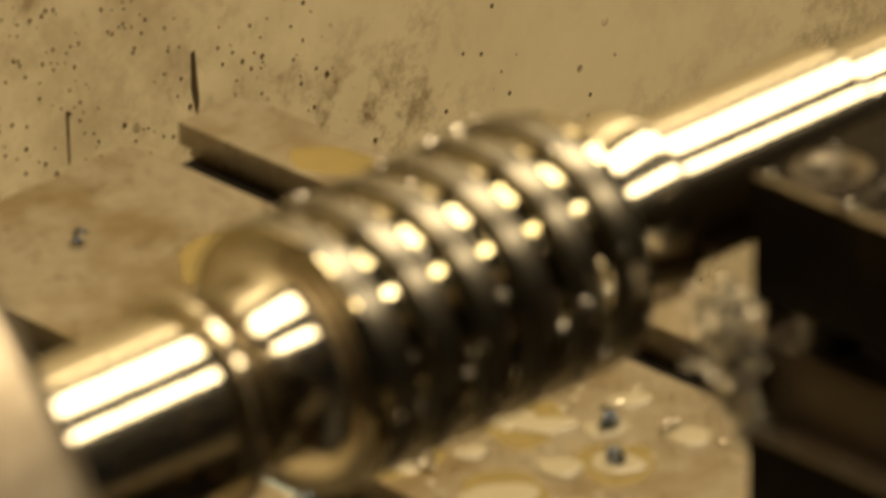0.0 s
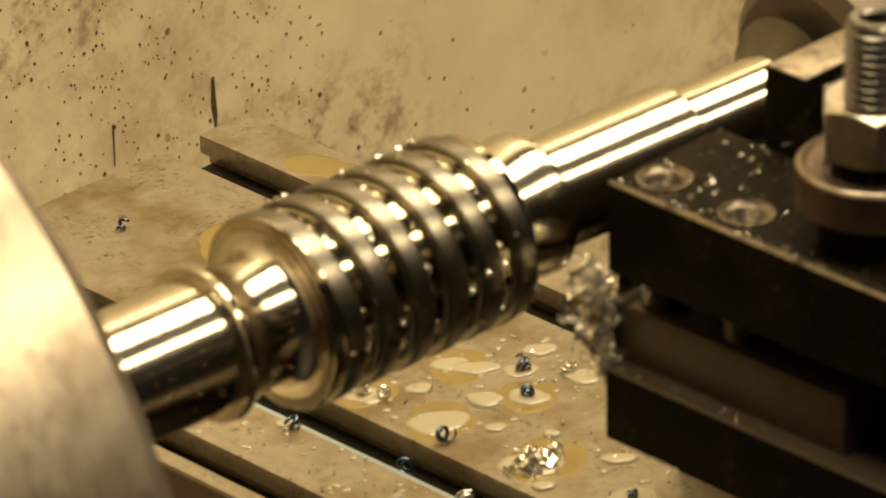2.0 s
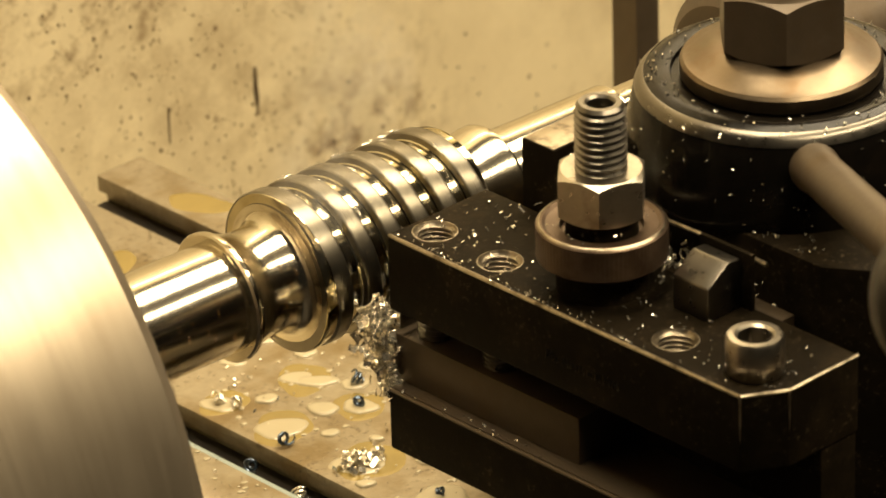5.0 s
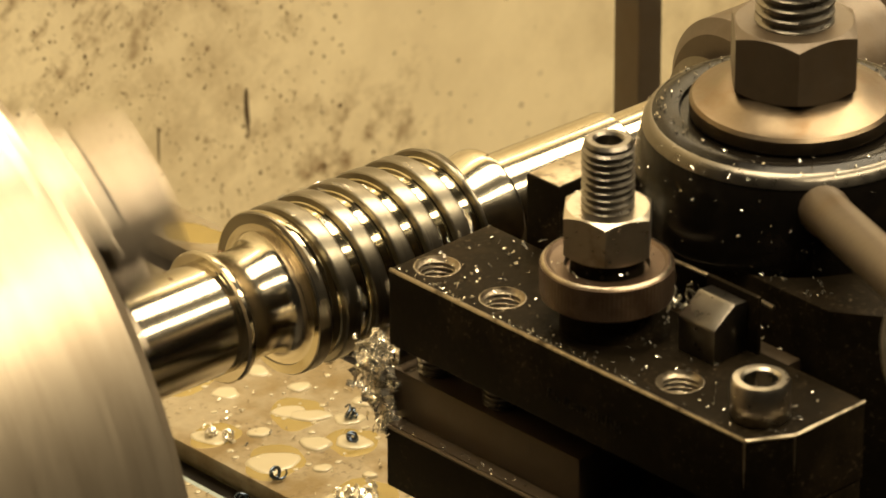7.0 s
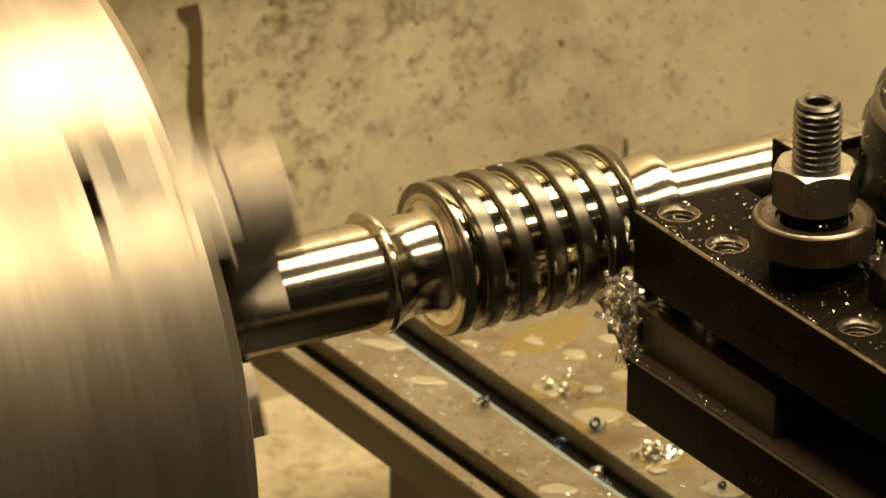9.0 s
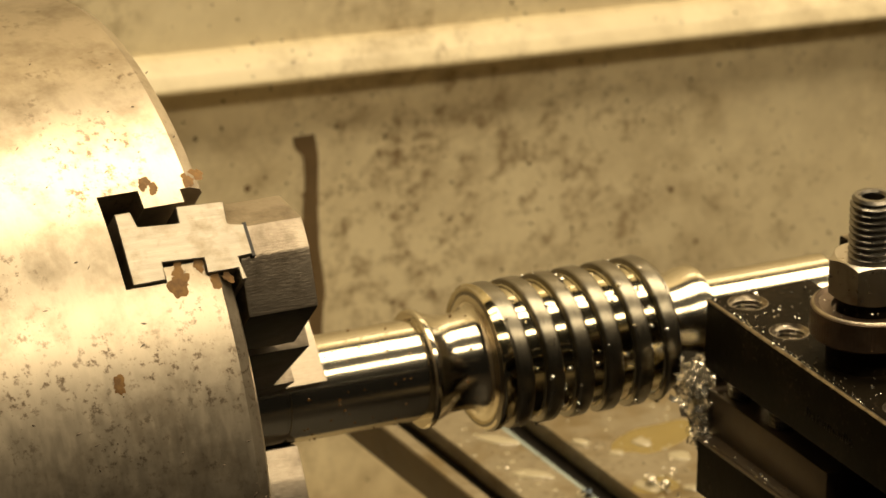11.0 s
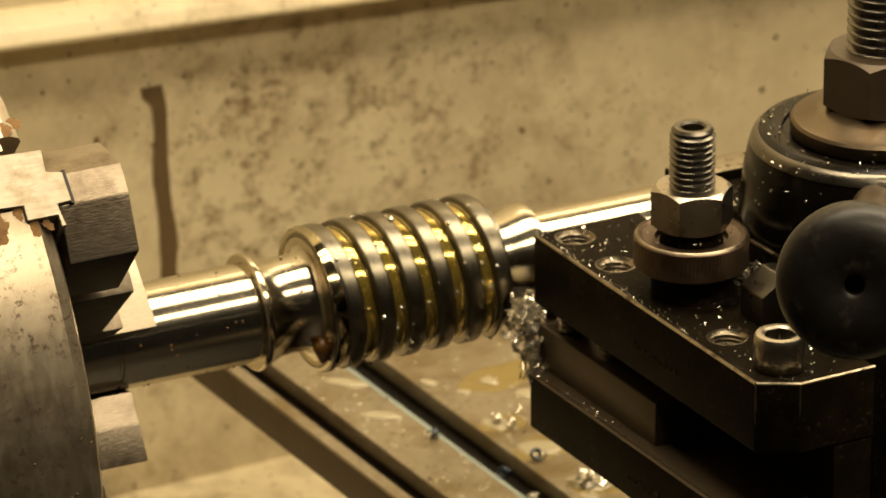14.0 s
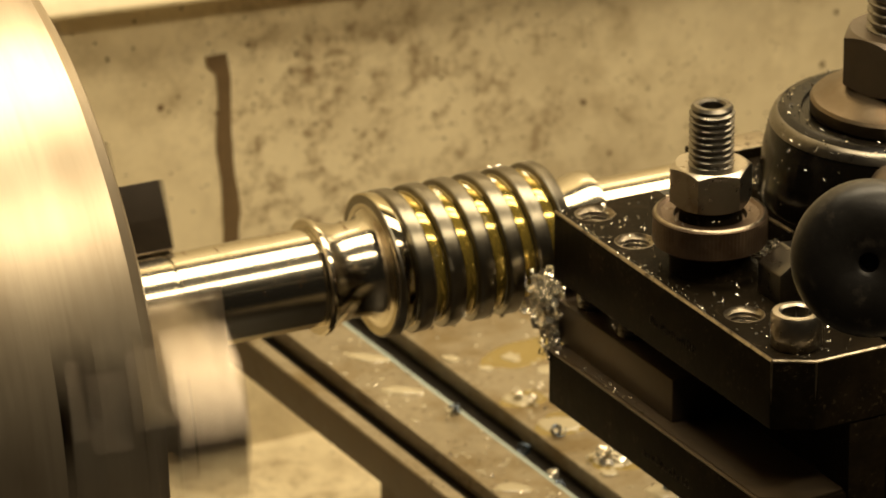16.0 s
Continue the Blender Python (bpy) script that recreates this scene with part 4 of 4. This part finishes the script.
def tool_post():
    root = thing("tool_post", "black quick-change tool post with a round head", "tool post", on=ROOTS_CARRIAGE)
    cx, cy = 136.5, -96.0
    part("base_block", finish(extrude_outline([(104.5, -48), (172, -48), (172, -152), (114, -152), (104.5, -138)], -36, 36, "Z", .8)), OXIDE, root)
    part("gib", box(100.5, 124, -58, -47.4, -30, 38.6, .5), OXIDE, root, "black dovetail gib")
    # gib top in a lighter metal than its sides
    part("worn_edge", box(100.9, 123.6, -57.6, -47.8, 38.6, 38.8, .08), WORN, root, "bright top of the gib")
    part("dovetail", box(97.2, 105, -130, -62, -30, 21, .5), BROWN, root, "worn brown dovetail strip")
    part("pedestal", box(156, 214, -300, 27, ZT + .1, -36.2, .8), OXIDE, root, "dark compound slide block")
    head = revolve([(36, 36.5), (38, 36.6), (49, 35.4), (55.5, 34.0), (58.8, 32.2), (60, 30), (60.2, 28.9), (59.7, 25.6), (58.8, 25.2), (58.6, 12)], 96, "Z")
    part("head", finish(moved(head, cx, cy, 0), 30), BLACK, root, "glossy black round head with a lighter ring for the highlight of the worn rim")
    # worn rim and its highlight, drawn together as a lighter steel ring
    part("rim", finish(moved(revolve([(56.2, 33.9), (57.8, 33.2), (59.1, 32.0), (59.15, 31.6)], 96, "Z", closed=False), cx, cy, .1), 60), BOLT, root, "lighter ring for the highlight of the worn rim")
    part("washer", finish(moved(revolve([(58.7, 22.6), (59.6, 23.3), (62.6, 23.3), (63.4, 22.6), (64.0, 20.5), (65.6, 17.5), (66.8, 14)], 80, "Z"), cx, cy, 0), 30), WASHER, root, "worn bright conical washer")
    hexv = hex_nut(27.2, 66.6, 82.2, .3)
    part("nut", finish(moved(hexv, cx, cy, 0), 18), BROWN, root, "large oil-dark hexagon nut")
    part("bolt", finish(moved(revolve(thread_ridges(9.0, 81, 104, 2.5, 1.1) + [(104.5, 8), (105.5, 7)], 40, "Z"), cx, cy, 0), 30), BOLT, root, "dark threaded centre bolt")
    # clamping lever with a ball knob
    a, b = Vector((122, -117, 49)), Vector((41, -233, 88.5))
    d = (b - a).normalized()
    lever = part("lever", finish(tube([a, a + d * 4, a + d * 12, a + d * 13, a + d * 80, b], [5.0, 5.6, 5.8, 5.3, 5.3, 5.0], 20), 40), BROWN, root, "oily brown clamping lever")
    m = Matrix.Translation(b) @ (-d).to_track_quat("-Z", "Y").to_matrix().to_4x4()
    prof = [(-14, 5.5), (-13.4, 9.0), (-9, 14.0), (-3, 17.0), (4, 18.4), (9, 18.7), (12.5, 18.1), (15.0, 16.4), (16.4, 13.9), (16.9, 10.5), (17.0, 3.4), (16.4, 2.4), (11, 2.0)]
    part("knob", finish(moved(revolve(prof, 56, "Z"), m=m), 40), KNOB, lever, "scuffed black bakelite knob with a centre hole")
    return root


def guard_post():
    root = thing("guard_post", "dark brown steel post behind the tool post", "post", on=ROOTS_CARRIAGE)
    part("upright", box(349.5, 359, 160, 170, -205.9, 240, .8), BROWN, root)
    return root


# ---------------------------------------------------------------- oil rod and oil
def oil_rod():
    root = thing("oil_rod", "thin grey steel oil applicator rod with a blunt tip", "rod")
    part("rod", finish(tube([(0, 0, 0), (1.0, 0, 0), (3, 0, 0), (30, 0, 0), (420, 0, 0)], [1.2, 2.0, 2.5, 3.0, 3.0], 20), 40), GREY, root)
    return root


SMOKE = []


def smoke_material():
    """Thin grey smoke: noise that fades out from the wisp's middle."""
    m = bpy.data.materials.new("thin_smoke")
    m.use_nodes = True
    nt = m.node_tree
    bs = nt.nodes["Principled BSDF"]
    bs.inputs["Base Color"].default_value = (0.85, 0.82, 0.74, 1)
    bs.inputs["Roughness"].default_value, bs.inputs["Specular IOR Level"].default_value = 1.0, 0.0
    co = nt.nodes.new("ShaderNodeTexCoord")
    mp = nt.nodes.new("ShaderNodeMapping")
    mp.inputs["Scale"].default_value = (52, 52, 34)
    fade = nt.nodes.new("ShaderNodeTexGradient")
    fade.gradient_type = "SPHERICAL"
    cloud = nt.nodes.new("ShaderNodeTexNoise")
    cloud.inputs["Scale"].default_value, cloud.inputs["Detail"].default_value, cloud.inputs["Distortion"].default_value = 60, 4, 1.2
    lift = nt.nodes.new("ShaderNodeMapRange")
    lift.inputs["From Min"].default_value, lift.inputs["From Max"].default_value, lift.inputs["To Max"].default_value = 0.38, 0.75, 0.27
    mul = nt.nodes.new("ShaderNodeMath")
    mul.operation = "MULTIPLY"
    nt.links.new(co.outputs["Object"], mp.inputs["Vector"])
    nt.links.new(mp.outputs[0], fade.inputs["Vector"])
    nt.links.new(co.outputs["Object"], cloud.inputs["Vector"])
    nt.links.new(cloud.outputs["Fac"], lift.inputs["Value"])
    nt.links.new(fade.outputs["Fac"], mul.inputs[0])
    nt.links.new(lift.outputs[0], mul.inputs[1])
    nt.links.new(mul.outputs[0], bs.inputs["Alpha"])
    return m


def smoke():
    """Curled wisps of smoke that rise from the cutting tip."""
    rng = random.Random(31)
    grey = smoke_material()
    for k in range(7):
        bm = bmesh.new()
        ph = [rng.uniform(0, 6.3) for _ in range(4)]
        n, grid = 16, []
        for i in range(n + 1):
            u = i / n * 2 - 1
            grid.append([bm.verts.new((20 * v + 3 * math.sin(2.2 * u + ph[1]), 4 * math.sin(2.6 * u + ph[0]) + 3 * math.sin(3 * v + ph[2]), 30 * u + 3 * math.sin(2.5 * v + ph[3]))) for v in (q / n * 2 - 1 for q in range(n + 1))])
        for i in range(n):
            for q in range(n):
                bm.faces.new((grid[i][q], grid[i + 1][q], grid[i + 1][q + 1], grid[i][q + 1]))
        ob = part("smoke_wisp", finish(bm, 180), grey, None)
        tagged(ob, "thin wisp of grey smoke rising from the cut", "smoke", "cutting smoke")
        SMOKE.append(ob)


OIL, DRIPS = [], []


def oil():
    """Golden oil strips that wet the crests of the thread, and drops that run off."""
    rng = random.Random(4)
    R, x0 = 18.2, 18.8
    for q in range(6):
        bm = bmesh.new()
        rows = []
        n = 90
        th0, th1 = math.pi * (0.12 + rng.uniform(-.05, .05)), math.pi * (1.9 + rng.uniform(-.06, .06))
        for i in range(n + 1):
            th = th0 + (th1 - th0) * i / n
            w = .36 + .05 * math.sin(i * .7 + q) + .03 * math.sin(i * 1.9 + 2 * q)
            w *= min(1, (i + .4) / 5, (n - i + .4) / 5)
            c = x0 + (q - 1 + .77 + th / (2 * math.pi)) * PITCH
            if not 20.5 < c < 70.5:
                w *= .02
            c = min(max(c, 20.2), 70.6)
            rows.append([bm.verts.new((c + d * w * PITCH, (R + e) * math.cos(th), (R + e) * math.sin(th))) for d, e in ((-.5, .02), (-.3, .16), (0, .22), (.3, .16), (.5, .02))])
        for a, b in zip(rows, rows[1:]):
            for k in range(4):
                bm.faces.new((a[k], a[k + 1], b[k + 1], b[k]))
        ob = part("oil_film", finish(bm, 80), OILGOLD, None)
        tagged(ob, "golden cutting oil film wetting the worm thread", "oil film", "oil on the thread")
        OIL.append(ob)
    for k in range(2):
        prof = [(3, 1.0), (1.8, 2.2), (.7, 2.7), (-.4, 2.7), (-1.4, 2.3), (-2.4, 1.8), (-3.3, 1.3), (-4.0, 1.0), (-4.6, .6), (-4.8, .1)]
        ob = part("oil_drip", finish(revolve(prof, 20, "Z"), 60), OILDARK, None)
        tagged(ob, "heavy amber drop of oil falling from the worm", "oil drop", "falling oil")
        DRIPS.append(ob)


def spindle_angle(t):
    """Degrees turned by the spindle at t; TURNS counts jaws passed, three to the turn."""
    for (a, u), (b, v) in zip(TURNS, TURNS[1:]):
        if t <= b:
            return 120 * (u + (v - u) * (t - a) / (b - a))
    return 120 * TURNS[-1][1]


enclosure()
chuck()
worm()
tailstock()
cross_slide()
coolant_drops()
swarf()
tool_holder()
cutting_tool()
tool_post()
guard_post()
ROD = oil_rod()
smoke()
oil()
# bake the cut-outs into the meshes, then drop the cutters
bpy.context.view_layer.update()
dg = bpy.context.evaluated_depsgraph_get()
for ob in [o for o in scene.objects if o.type == "MESH" and o.modifiers]:
    me = bpy.data.meshes.new_from_object(ob.evaluated_get(dg))
    ob.modifiers.clear()
    b = bmesh.new()
    b.from_mesh(me)
    for e in b.edges:
        e.smooth = not (len(e.link_faces) == 2 and e.calc_face_angle(0) > radians(25))
    b.to_mesh(me)
    b.free()
    ob.data = me
for co in CUTTERS:
    bpy.data.objects.remove(co)


# ---------------------------------------------------------------- what moves
def along(table, t):
    """Straight-line value of a table of (seconds, value) at t."""
    for (a, u), (b, v) in zip(table, table[1:]):
        if t <= b:
            return u + (v - u) * (t - a) / (b - a)
    return table[-1][1]


def carriage(t):
    way = SPIN.to_3x3() @ Vector((along(TRAVEL, t) * MM, 0, 0))
    return Matrix.Translation(way + Vector((0, along(RETRACT, t) * MM, 0)))


def motions():
    stops = sorted({t for t, _ in TRAVEL + RETRACT})
    for ob in ROOTS_CARRIAGE:
        walk(ob, [(t, carriage(t)) for t in stops])
    times = [0.0, 2.0]
    for lo, hi in ((2.0, 10.4), (15.0, 16.0)):
        k = 1
        while lo + k / 30 <= hi + 1e-6:
            times.append(lo + k / 30)
            k += 1
    rows = [(t, SPIN @ pose(0, 0, 0, spindle_angle(t), 0, 0)) for t in sorted(set(times))]
    for ob in ROOTS_SPINDLE:
        walk(ob, rows)
    # smoke leaves the tip while the tool cuts, hangs over the thread and drifts away upwards
    rng = random.Random(12)
    for k, ob in enumerate(SMOKE):
        dx, dy, dz, yaw = rng.uniform(-10, 12), rng.uniform(-16, 6), rng.uniform(-6, 40), rng.uniform(-30, 30)
        start = 2.9 + .12 * k

        def wisp(t, x, y, z, turn):
            return Matrix.Translation(carriage(t).translation + Vector((x, y, z)) * MM) @ pose(0, 0, 0, 0, 0, -28 + turn)
        below = wisp(0, 185, -150, -70, yaw)
        rows_s = [(0.0, below), (start, below), (start + .5, wisp(start + .5, 72 + dx, -22 + dy, 14 + dz * .4, yaw))]
        t = start + 1.0
        while t < 6.1:
            rows_s.append((round(t, 2), wisp(t, 78 + dx + 4 * math.sin(2 * t + k), -14 + dy, 36 + dz + 5 * math.sin(1.7 * t + 2 * k), yaw + 14 * math.sin(t + k))))
            t += .5
        rows_s += [(6.6, wisp(6.6, 60 + dx, 30 + dy, 330 + dz, yaw)), (16.0, wisp(6.6, 60 + dx, 60 + dy, 700 + dz, yaw))]
        walk(ob, rows_s)
    # the rod dips in from above, touches the worm from end to end and leaves
    aim = Vector((-54, -278, 169)).to_track_quat("X", "Z").to_matrix().to_4x4()

    def rod(x, y, z):
        return Matrix.Translation((x * MM, y * MM, z * MM)) @ aim
    away = rod(600, -200, 450)
    walk(ROD, [(0.0, away), (12.8, away), (13.1, rod(95, 0, 100)), (13.2, rod(62, -8, 61)), (13.3, rod(40.5, -8, 50)), (13.4, rod(21.5, -8, 43.5)), (13.5, rod(22.3, -8, 27.5)), (13.6, rod(35, -9, 19.2)), (13.7, rod(40.6, -8, 22)),
               (13.8, rod(60, -8, 22.4)), (13.9, rod(70, -8, 26.5)), (13.97, rod(150, 0, 150)), (14.1, rod(400, -100, 330)), (14.3, away), (16.0, away)])
    # oil comes down with the rod, piece by piece, and stays on the thread
    turn0 = spindle_angle(14.0)
    for k, ob in enumerate(OIL):
        t0 = 13.45 + 0.09 * k
        high = pose(0.3, -0.1, 0.5, turn0, 0, 0)
        set_on = [(t, SPIN @ pose(0, 0, 0, spindle_angle(t), 0, 0)) for t in sorted(set(times)) if t > 15.0]
        walk(ob, [(0.0, high), (round(t0 - 0.1, 3), high), (round(t0, 3), SPIN @ pose(0, 0, 0, turn0, 0, 0)), (15.0, SPIN @ pose(0, 0, 0, turn0, 0, 0))] + set_on)
    # two drops run off the thread and fall to the slide
    for ob, x, t0 in zip(DRIPS, (17, 30), (15.1, 15.15)):
        up = pose(0.3, -0.1, 0.5)
        rest = pose(x * MM, -0.004, -0.0155)
        walk(ob, [(0.0, up), (13.6, up), (13.75, pose(x * MM, -0.012, 0.012)), (14.2, pose(x * MM, -0.008, -0.0125)), (14.5, rest), (t0, rest), (t0 + 0.1, pose(x * MM, -0.004, -0.035)), (t0 + 0.22, pose(x * MM, -0.004, -0.16)), (16.0, pose(x * MM, -0.004, -0.168))])


motions()
